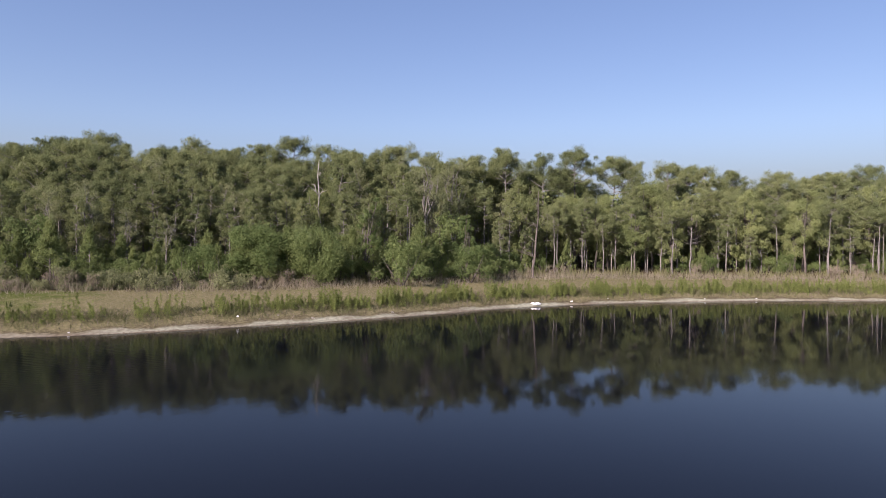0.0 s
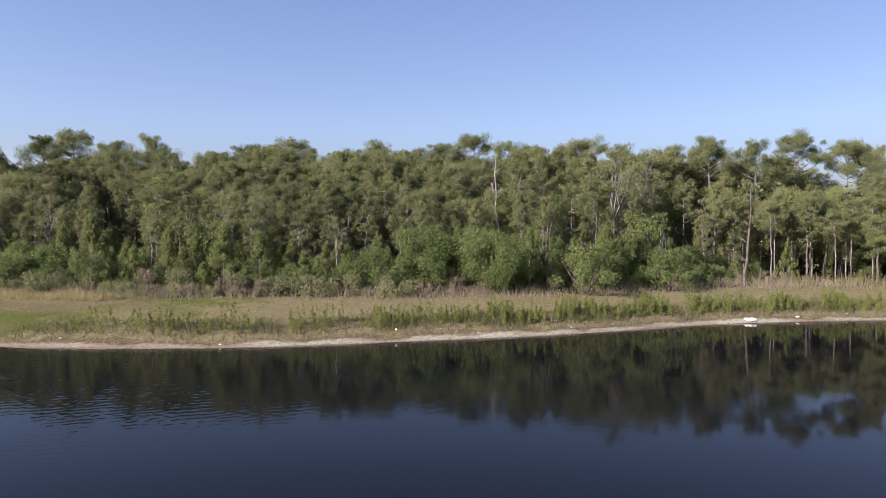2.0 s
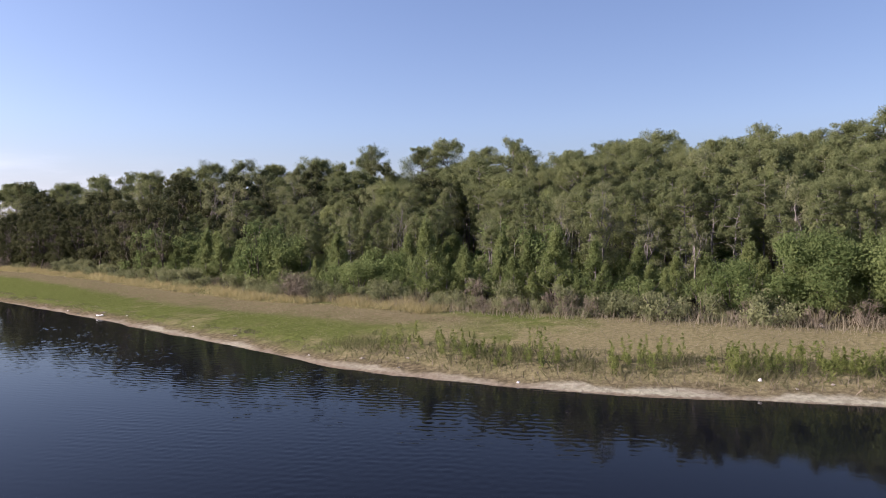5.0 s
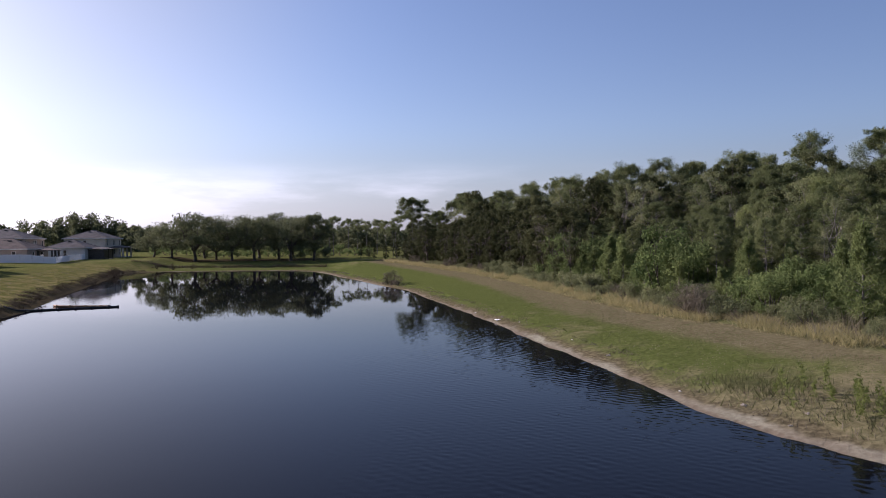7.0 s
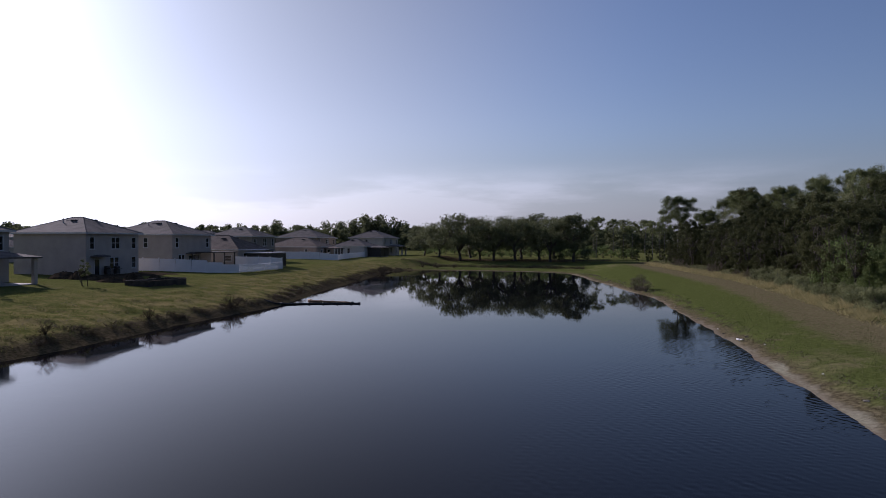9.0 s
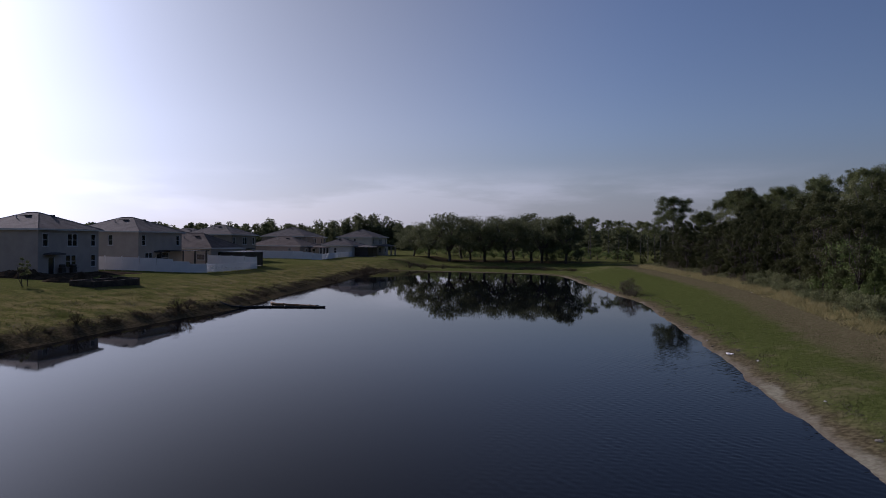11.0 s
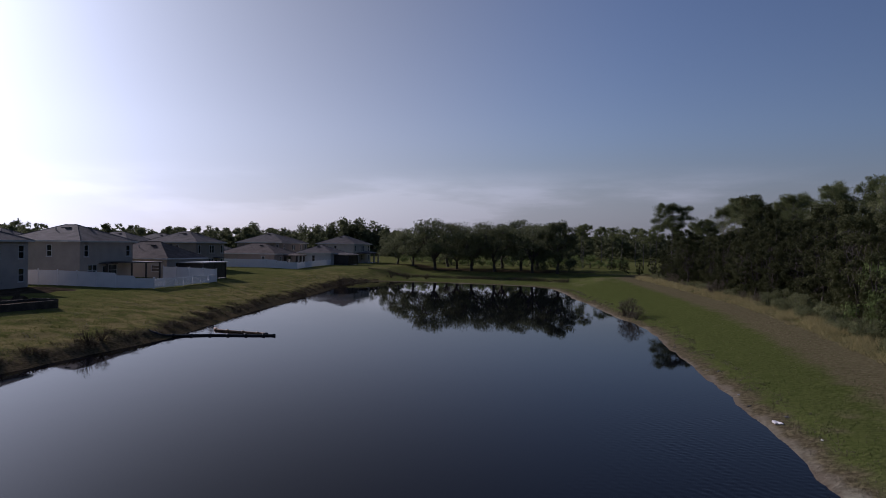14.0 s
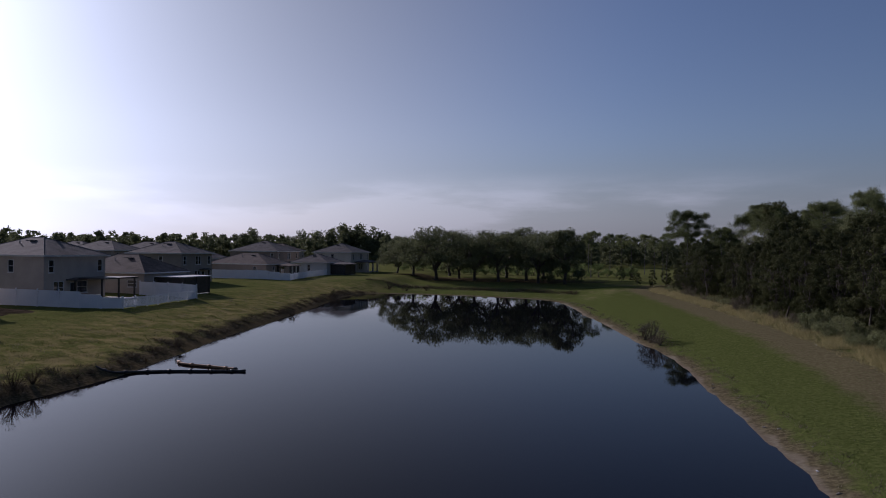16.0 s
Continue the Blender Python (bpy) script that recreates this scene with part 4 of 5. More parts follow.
# ---- the park beyond the far bank ----
def spreading_oak(seed, height=9.0, spread=5.6, puffs=56, per=130, low=0.27):
    """Short thick trunk, long rising limbs, broad rounded crown."""
    rng = np.random.RandomState(seed)
    wood, centres, sizes = Wood(), [], []
    fork = height * 0.20
    base = bent(rng, (0, 0, -0.3), (rng.normal() * 0.25, rng.normal() * 0.2, fork), 0.06, 3)
    wood.limb(base, (0.36, 0.29, 0.26, 0.24), 8)
    for k in range(7):
        a = k * 0.9 + rng.normal() * 0.25
        out = spread * rng.uniform(0.35, 0.72)
        end = np.array((math.cos(a) * out, math.sin(a) * out, height * rng.uniform(0.5, 0.82)))
        line = bent(rng, base[-1], end, 0.28, 5)
        wood.limb(line, np.linspace(0.19, 0.04, 6), 6)
        for _ in range(5):
            r = line[2 + rng.randint(4)]
            wood.limb(bent(rng, r, r + rng.normal(size=3) * (1.2, 1.2, 0.6) + (0, 0, 0.9), 0.1, 3), (0.06, 0.045, 0.03, 0.01), 4)
    for k in range(puffs):
        g, a = rng.uniform(0, 1), rng.uniform(0, 6.28)
        out = spread * math.sqrt(max(0.02, 1 - (1.25 * g - 0.3) ** 2)) * rng.uniform(0.2, 1.0) ** 0.5
        centres.append((math.cos(a) * out, math.sin(a) * out, height * (low + (0.95 - low) * g) + rng.normal() * 0.2))
        sizes.append(rng.uniform(0.8, 1.6) * spread / 6)
    v, f = leaves(rng, centres, sizes, per, 0.23, 0.75, None, 0.7)
    return wood.mesh("trunk", OAK_BARK), mesh_of("crown", v, f, HAZY_LEAF)


OAKS = Kind("oak_tree", "broad dark live oak standing in the mown park", "tree", "oaks beyond the far bank",
            [spreading_oak(71, 9, 6.6, 76, low=0.27), spreading_oak(72, 9, 6.2, 66, low=0.30), spreading_oak(73, 9, 5.6, 58, low=0.26), spreading_oak(74, 10, 4.5, 84, 150, 0.10)])


def plant_park():
    # x, y, form, size
    for x, y, form, s in ((-57.5, 192, 0, 0.94), (-50.5, 188, 1, 1.05), (-46, 195, 2, 0.95), (-41, 189, 0, 0.98), (-34.5, 187, 1, 1.0), (-29, 193, 2, 1.02),
                          (-24.5, 184, 1, 1.06), (-18.3, 182, 3, 1.02), (-64, 198, 2, 0.8), (-36, 206, 1, 1.05), (-52, 208, 2, 1.1), (-26, 205, 0, 1.0)):
        OAKS.plant(x, y, form, s * 1.3 * (1 + 0.09 * math.sin(x * 2.1)), x * 1.3)
    for x, y, form, s in ((-14.5, 216, 3, 0.80), (-10, 232, 1, 0.78), (-7, 240, 0, 0.78), (-4, 226, 5, 0.72), (2, 214, 1, 0.70), (-17, 246, 2, 0.8), (0, 250, 3, 0.8), (6, 236, 0, 0.8),
                          (10, 205, 4, 0.75), (14, 192, 2, 0.8), (3.5, 196, 5, 0.62)):
        PINES.plant(x, y, form, s, x)
    # small shade-toned oaks paint the dark foot of the wood
    for x, y, s in ((0.6, 171, 1.2), (-2.2, 176, 1.0), (3.4, 174, 1.5), (5.5, 168, 1.6), (4.8, 158, 1.4), (7.5, 152, 1.5), (-6, 196, 1.3), (-3.5, 199, 1.1)):
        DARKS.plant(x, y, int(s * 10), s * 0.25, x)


for k in range(30):
    SHRUBS.plant(-70 + k * 2.3, 221 + math.sin(k * 1.7) * 2.5, k, 1.25 + 0.3 * math.sin(k * 2.3), k)
plant_park()


def far_woods():
    """The low line of trees round the horizon, beyond houses and park."""
    rng = np.random.RandomState(8)
    centres, sizes = [], []
    for k in range(1500):
        a = rng.uniform(-1.25, 0.55)
        r = rng.uniform(330, 450)
        x, y = math.sin(a) * r, math.cos(a) * r
        h = rng.uniform(9.5, 13.5)
        for _ in range(8):
            f = rng.uniform(0.1, 0.95)
            centres.append((x + rng.normal() * 2.6 * (1.2 - f), y + rng.normal() * 2.6 * (1.2 - f), 2 + h * f))
            sizes.append(rng.uniform(1.0, 1.9))
    for k in range(340):
        a = rng.uniform(0.55, 5.03)
        r = rng.uniform(240, 420)
        x, y = math.sin(a) * r, math.cos(a) * r
        for _ in range(4):
            centres.append((x + rng.normal() * 4, y + rng.normal() * 4, 2 + rng.uniform(2, 13)))
            sizes.append(rng.uniform(2, 4))
    # a tall group stands out above the roofs
    for x, y, h in ((-212, 380, 15), (-216, 384, 16), (-222, 383, 13), (-148, 330, 13), (-142, 332, 15), (-135, 328, 16), (-128, 332, 16), (-139, 338, 16), (-122, 334, 15), (-131, 336, 16.5), (-117, 338, 13), (-145, 336, 14), (-133, 333, 15), (-125, 330, 14.5), (-119, 332, 13.5), (-137, 334, 15), (-152, 334, 12.5), (-160, 335, 13)):
        for _ in range(22):
            f = rng.uniform(0.15, 1.0)
            centres.append((x + rng.normal() * 3.2 * (1.15 - f), y + rng.normal() * 3.2 * (1.15 - f), 3 + h * f))
            sizes.append(rng.uniform(2.0, 3.2))
    # the pale leaf colour stands in for haze over the distance
    v, f = leaves(rng, centres, sizes, 44, 0.8, 0.8, None, 0.8, False)
    ob = new("far_woods", mesh_of("far_woods", v, f, HAZY_LEAF))
    return tagged(ob, "distant dark line of woods along the horizon", "trees", kind="stuff")


far_woods()


# ---- houses on the west bank ----
def wall_mesh(length, height, holes, thick, origin, along, out, mat):
    """A wall with openings cut through it. holes: (u0, v0, u1, v1) along it and up."""
    us = sorted({0.0, length, *[h[0] for h in holes], *[h[2] for h in holes]})
    vs = sorted({0.0, height, *[h[1] for h in holes], *[h[3] for h in holes]})
    solid = np.ones((len(us) - 1, len(vs) - 1), bool)
    for i in range(len(us) - 1):
        for j in range(len(vs) - 1):
            u, v = (us[i] + us[i + 1]) / 2, (vs[j] + vs[j + 1]) / 2
            solid[i, j] = not any(a < u < c and b < v < d for a, b, c, d in holes)
    o, a, n = (np.array(q, float) for q in (origin, along, out))
    verts, faces = [], []

    def quad(*corners):
        k = len(verts)
        for u, v, w in corners:
            verts.append(o + a * u + np.array((0, 0, v)) + n * w)
        faces.append((k, k + 1, k + 2, k + 3))

    for i in range(len(us) - 1):
        for j in range(len(vs) - 1):
            if not solid[i, j]:
                continue
            u0, u1, v0, v1 = us[i], us[i + 1], vs[j], vs[j + 1]
            quad((u0, v0, 0), (u1, v0, 0), (u1, v1, 0), (u0, v1, 0))
            quad((u1, v0, -thick), (u0, v0, -thick), (u0, v1, -thick), (u1, v1, -thick))
            if i == 0 or not solid[i - 1, j]:
                quad((u0, v0, -thick), (u0, v0, 0), (u0, v1, 0), (u0, v1, -thick))
            if i == len(us) - 2 or not solid[i + 1, j]:
                quad((u1, v0, 0), (u1, v0, -thick), (u1, v1, -thick), (u1, v1, 0))
            if j == 0 or not solid[i, j - 1]:
                quad((u0, v0, -thick), (u1, v0, -thick), (u1, v0, 0), (u0, v0, 0))
            if j == len(vs) - 2 or not solid[i, j + 1]:
                quad((u0, v1, 0), (u1, v1, 0), (u1, v1, -thick), (u0, v1, -thick))
    return mesh_of("wall", np.array(verts), np.array(faces), mat)


made = {}


def window_meshes(w, h):
    """A sash window's white frame and its two dark panes, facing +x, centred at its sill's middle."""
    if (w, h) not in made:
        b = 0.07
        frame_me = boxes("window", WHITE_TRIM, [(-0.10, -w / 2, 0, 0.035, -w / 2 + b, h), (-0.10, w / 2 - b, 0, 0.035, w / 2, h), (-0.10, -w / 2 + b, h - b, 0.033, w / 2 - b, h),
                                                (-0.10, -w / 2 + b, 0, 0.033, w / 2 - b, b), (-0.08, -w / 2 + b, h / 2 - 0.03, 0.02, w / 2 - b, h / 2 + 0.03)])
        sill_me = boxes("sill", WHITE_TRIM, [(-0.02, -w / 2 - 0.06, -0.07, 0.08, w / 2 + 0.06, -0.003)])
        pane_me = boxes("pane", GLASS, [(-0.07, -w / 2 + b, 0, -0.055, w / 2 - b, h / 2 - b - 0.035)])
        made[(w, h)] = frame_me, sill_me, pane_me
    return made[(w, h)]


def put_window(root, w, h, at):
    frame_me, sill_me, pane_me = window_meshes(w, h)
    win = part("window", frame_me, root, at=at)
    part("sill", sill_me, win)
    part("pane", pane_me, win, at=pose(0, 0, 0.07))
    part("pane", pane_me, win, at=pose(0, 0, h / 2 + 0.033))
    return win


def hip_roof(d, w, h, mat, over=0.45, pitch=0.40):
    """Hipped roof over a plan from x = -d to 0 and y = 0 to w, with its underside."""
    x0, x1, y0, y1 = -d - over, over, -over, w + over
    half = min(x1 - x0, y1 - y0) / 2
    top = h + 0.16 + half * pitch
    if x1 - x0 > y1 - y0:
        ridge = [(x0 + half, (y0 + y1) / 2, top), (x1 - half, (y0 + y1) / 2, top)]
    else:
        ridge = [((x0 + x1) / 2, y0 + half, top), ((x0 + x1) / 2, y1 - half, top)]
    low = [(x0, y0, h), (x1, y0, h), (x1, y1, h), (x0, y1, h)]
    up = [(x, y, h + 0.16) for x, y, _ in low]
    verts = low + up + ridge
    quads = [(3, 2, 1, 0), (0, 1, 5, 4), (1, 2, 6, 5), (2, 3, 7, 6), (3, 0, 4, 7)]
    if x1 - x0 > y1 - y0:
        tris = [(4, 8, 7), (5, 6, 9)]
        quads += [(4, 5, 9, 8), (6, 7, 8, 9)]
    else:
        tris = [(4, 5, 8), (6, 7, 9)]
        quads += [(5, 6, 9, 8), (7, 4, 8, 9)]
    return mesh_of("roof", np.array(verts), [np.array(quads), np.array(tris)], mat), ridge, top


def house(x, y, d, w, storeys, wall, roof, label, east=(), south=(), turn=0.0, z=None, pitch=0.40, door=None):
    """A house whose pond side lies at x and runs from y northwards. east, south: windows as (place along the wall 0 to 1, sill, width, height)."""
    z = (ground_z(x, y + w / 2) if z is None else z) - 0.05
    h = (5.3 if storeys == 2 else 2.9)
    root = new("house")
    root.matrix_basis = pose(x, y, z, 0, 0, turn)
    t = 0.2
    mat = WALLS[wall]
    e_holes = [(f * w - a / 2 - t, s, f * w + a / 2 - t, s + b) for f, s, a, b in east]
    if door:
        e_holes.append((door * w - 0.5 - t, 0.0, door * w + 0.5 - t, 2.1))
    s_holes = [(f * d - a / 2, s, f * d + a / 2, s + b) for f, s, a, b in south]
    part("wall", wall_mesh(w - 2 * t, h, e_holes, t, (0, t, 0), (0, 1, 0), (1, 0, 0), mat), root)
    part("wall", wall_mesh(d, h, s_holes, t, (-d, 0, 0), (1, 0, 0), (0, -1, 0), mat), root)
    part("wall", wall_mesh(w - 2 * t, h, [], t, (-d, w - t, 0), (0, -1, 0), (-1, 0, 0), mat), root)
    part("wall", wall_mesh(d, h, [], t, (0, w, 0), (-1, 0, 0), (0, 1, 0), mat), root)
    for f, s, a, b in east:
        put_window(root, a, b, pose(0, f * w, s))
    for f, s, a, b in south:
        put_window(root, a, b, pose(-d + f * d, 0, s, 0, 0, -90))
    if door:
        slab = part("door", boxes("door", GLASS, [(-0.12, door * w - 0.44, 0.02, -0.07, door * w + 0.44, 2.04)]), root, "dark glazed back door")
        part("door_frame", boxes("door_frame", WHITE_TRIM, [(-0.14, door * w - 0.5, 0, 0.03, door * w - 0.44, 2.1), (-0.14, door * w + 0.44, 0, 0.03, door * w + 0.5, 2.1),
                                                           (-0.14, door * w - 0.44, 2.04, 0.03, door * w + 0.44, 2.1)]), root)
        part("awning", hip_roof(1.0, 2.2, 0, roof, 0.05, 0.25)[0], root, "small shingled awning over the back door", pose(1.05, door * w - 1.1, 2.35))
        part("handle", boxes("handle", DARK_METAL, [(-0.07, door * w + 0.30, 0.95, -0.02, door * w + 0.34, 1.1)]), slab)
    roof_me, ridge, top = hip_roof(d, w, h, roof, pitch=pitch)
    lid = part("roof", roof_me, root)
    caps = Wood()
    caps.limb(ridge, (0.05, 0.05), 5)
    for cx, cy in ((-d - 0.45, -0.45), (0.45, -0.45), (0.45, w + 0.45), (-d - 0.45, w + 0.45)):
        near = min(ridge, key=lambda p: (p[0] - cx) ** 2 + (p[1] - cy) ** 2)
        caps.limb([(cx, cy, h + 0.16), near], (0.04, 0.04), 5)
    part("ridge_cap", caps.mesh("ridge_cap", roof), lid)
    o = 0.45
    part("fascia", boxes("fascia", WHITE_TRIM, [(o, -o, h - 0.04, o + 0.03, w + o, h + 0.15), (-d - o - 0.03, -o, h - 0.04, -d - o, w + o, h + 0.15),
                                                (-d - o, -o - 0.03, h - 0.04, o, -o, h + 0.15), (-d - o, w + o, h - 0.04, o, w + o + 0.03, h + 0.15)]), root, "white eaves board")
    for k, (dx, dy) in enumerate(((-1.3, -0.9), (-0.2, -1.3), (0.9, 1.1))):
        rx, ry, rz = ridge[1] if d > w else ridge[0]
        off = max(abs(dx), abs(dy)) * pitch
        part("roof_vent", boxes("roof_vent", DARK_METAL, [(-0.38, -0.22, -0.16, 0.38, 0.22, 0.09)], 0.03), lid, "dark low roof vent", pose(rx + dx, ry + dy, rz - off + 0.04))
    part("vent_pipe", boxes("vent_pipe", CONCRETE, [(-0.06, -0.06, -0.5, 0.06, 0.06, 0.35)], 0.02), lid, at=pose(-d * 0.55, w * 0.3, top - abs(w * 0.2) * pitch))
    return tagged(root, label, "house")


TALL, WIDE, SMALL = (0.85, 1.55), (1.75, 1.5), (0.75, 1.4)
up, lo = 3.35, 0.75
FACE = ((0.11, up, *TALL), (0.50, up, *TALL), (0.58, up, *TALL), (0.90, up, *TALL), (0.47, lo, *TALL), (0.56, lo, *TALL), (0.90, lo, *TALL))
house(-64.5, 42.0, 15, 11.0, 2, "grey", ROOF_GREY, "two-storey grey stucco house with hipped shingle roof and lanai", FACE[:4], ((0.5, up, *TALL), (0.8, up, *WIDE)), door=0.3)
house(-67.6, 67.0, 11.2, 9.6, 2, "greige", ROOF_GREY, "two-storey greige stucco house with hipped grey roof", FACE, (), door=0.2)
house(-69.8, 86.9, 12, 10.0, 2, "beige", ROOF_GREY, "two-storey beige stucco house behind a white fence",
      ((0.11, up, *TALL), (0.90, up, *TALL), (0.18, lo, *TALL), (0.26, lo, *TALL), (0.6, lo, *WIDE)), ((0.60, up, *TALL), (0.2, up, *TALL)), door=0.45)
house(-68.6, 103.0, 13, 9.5, 1, "beige", ROOF_BROWN, "single-storey beige house with brown hipped roof", ((0.3, 0.9, *WIDE), (0.8, 0.9, *TALL)), ((0.85, 1.0, 1.6, 1.0),), pitch=0.48)
house(-80.5, 128.0, 11, 9.5, 2, "taupe", ROOF_GREY, "two-storey dark taupe house with hipped roof", FACE, ((0.62, up, *TALL), (0.3, up, *TALL)), door=0.7)
house(-79.0, 155.5, 14, 10.5, 1, "brown", ROOF_BROWN, "single-storey red-brown house with brown roof", ((0.3, 0.8, *TALL), (0.7, 0.8, *WIDE)), ((0.8, 0.9, *TALL),))
house(-95.5, 190.5, 14, 13, 2, "brown", ROOF_GREY, "two-storey brown house with hipped roof beyond the fences", FACE, ((0.6, up, *TALL), (0.9, up, *TALL)))
house(-75.0, 177.5, 9.5, 10, 1, "white", ROOF_GREY, "single-storey white house with dark screened porch", ((0.3, 0.8, *WIDE), (0.75, 0.8, *TALL)), ((0.5, 0.9, *TALL),))
house(-76.5, 196.5, 11, 13, 2, "cream", ROOF_GREY, "two-storey cream house with hipped roof at the park's edge", FACE, ((0.5, up, *TALL), (0.2, up, *TALL)))
# the row across the street, of which roofs and upper walls show
for hx, hy, two, wall, roof in ((-118, 62, 2, "beige", ROOF_GREY), (-119, 82, 2, "greige", ROOF_BROWN), (-121, 102, 1, "cream", ROOF_GREY), (-120, 122, 2, "grey", ROOF_GREY),
                                (-124, 142, 1, "beige", ROOF_BROWN), (-123, 162, 2, "taupe", ROOF_GREY), (-127, 184, 2, "beige", ROOF_GREY), (-126, 206, 1, "grey", ROOF_GREY),
                                (-168, 90, 2, "cream", ROOF_GREY), (-170, 124, 2, "beige", ROOF_BROWN), (-172, 160, 2, "grey", ROOF_GREY), (-166, 200, 2, "beige", ROOF_GREY),
                                (-110, 226, 2, "taupe", ROOF_BROWN), (-118, 42, 2, "greige", ROOF_GREY)):
    house(hx, hy, 14, 10.5, two, wall, roof, f"{'two' if two == 2 else 'single'}-storey {wall} house with hipped roof across the street", FACE if two == 2 else ((0.3, 0.8, *WIDE), (0.75, 0.8, *TALL)),
          ((0.3, up, *TALL), (0.7, up, *TALL)) if two == 2 else ((0.5, 0.9, *WIDE),))


# ---- porches, fences and yard things ----
def porch(x, y, d, w, h, label, post_mat, roof_mat, screen=False, flat=False):
    """A roof on posts against a house: from x outwards by d, northwards by w."""
    z = ground_z(x + d, y + w / 2)
    root = new("porch")
    root.matrix_basis = pose(x, y, z)
    part("slab", boxes("slab", CONCRETE, [(0.02, 0, -0.25, d, w, 0.05)], 0.01), root)
    if flat:
        part("roof", boxes("roof", roof_mat, [(0.02, -0.2, h, d + 0.3, w + 0.2, h + 0.14)], 0.02), root, "flat patio roof")
    else:
        part("roof", hip_roof(d, w, h, roof_mat, 0.3, 0.22)[0], root, at=pose(d + 0.02, 0, 0))
    s = 0.09 if screen or flat else 0.2
    for px, py in ((d - s, s), (d - s, w - s), (d - s, w / 2), (s + 0.1, s)):
        part("post", boxes("post", post_mat, [(-s, -s, 0.04, s, s, h + 0.01)], 0.01), root, at=pose(px, py, 0))
    if screen:
        net = boxes("screen", DARK_METAL, [(d - 0.11, 0.2, 0.1, d - 0.09, w - 0.2, h - 0.05)])
        part("screen", net, root, "dark insect screen")
        part("screen", boxes("screen", DARK_METAL, [(0.1, 0.08, 0.1, d - 0.2, 0.10, h - 0.05)]), root, "dark insect screen")
    return tagged(root, label, "porch")


porch(-64.5, 42.3, 4.6, 9.8, 2.6, "open lanai with stout stucco posts and shingled roof", WALLS["greige"], ROOF_GREY)
porch(-69.8, 91.5, 4.2, 6.0, 2.6, "patio cover on thin dark posts behind the fence", DARK_METAL, DARK_METAL, flat=True)
porch(-68.6, 105.5, 4.5, 6.5, 2.5, "screened porch with pale flat roof", DARK_METAL, WHITE_TRIM, screen=True, flat=True)
porch(-75.0, 179.5, 4.0, 6.5, 2.5, "dark screened porch of the white house", DARK_METAL, ROOF_GREY, screen=True)
porch(-76.5, 199.0, 4.0, 7.5, 2.6, "covered back porch of the cream house", WALLS["cream"], ROOF_GREY)
porch(-79.0, 160.0, 3.5, 4.0, 2.5, "small covered patio of the brown house", DARK_METAL, ROOF_BROWN)


def panel_mesh(length, height):
    """A tongue-and-groove sheet with thicker rails at its head and foot, in one piece."""
    n = int(length / 0.3)
    us, ws = [], []
    for k in range(n):
        us += [k * length / n, k * length / n + 0.012, (k + 1) * length / n - 0.012]
        ws += [0.006, 0.014, 0.014]
    us, ws = us + [length], ws + [0.006]
    levels = [(0.05, 0.025), (0.19, 0.025), (0.2, None), (height - 0.14, None), (height - 0.13, 0.025), (height, 0.025)]
    verts = [(u, side * (thick or w), z) for side in (-1, 1) for z, thick in levels for u, w in zip(us, ws)]
    m, rows, quads = len(us), len(levels), []
    for side in range(2):
        for j in range(rows - 1):
            for i in range(m - 1):
                a = side * m * rows + j * m + i
                quads.append((a, a + 1, a + m + 1, a + m) if side == 0 else (a, a + m, a + m + 1, a + 1))
    top, far = (rows - 1) * m, m * rows
    quads += [(top + i, top + i + 1, far + top + i + 1, far + top + i) for i in range(m - 1)]
    return mesh_of("fence_panel", np.array(verts), np.array(quads), WHITE_VINYL)


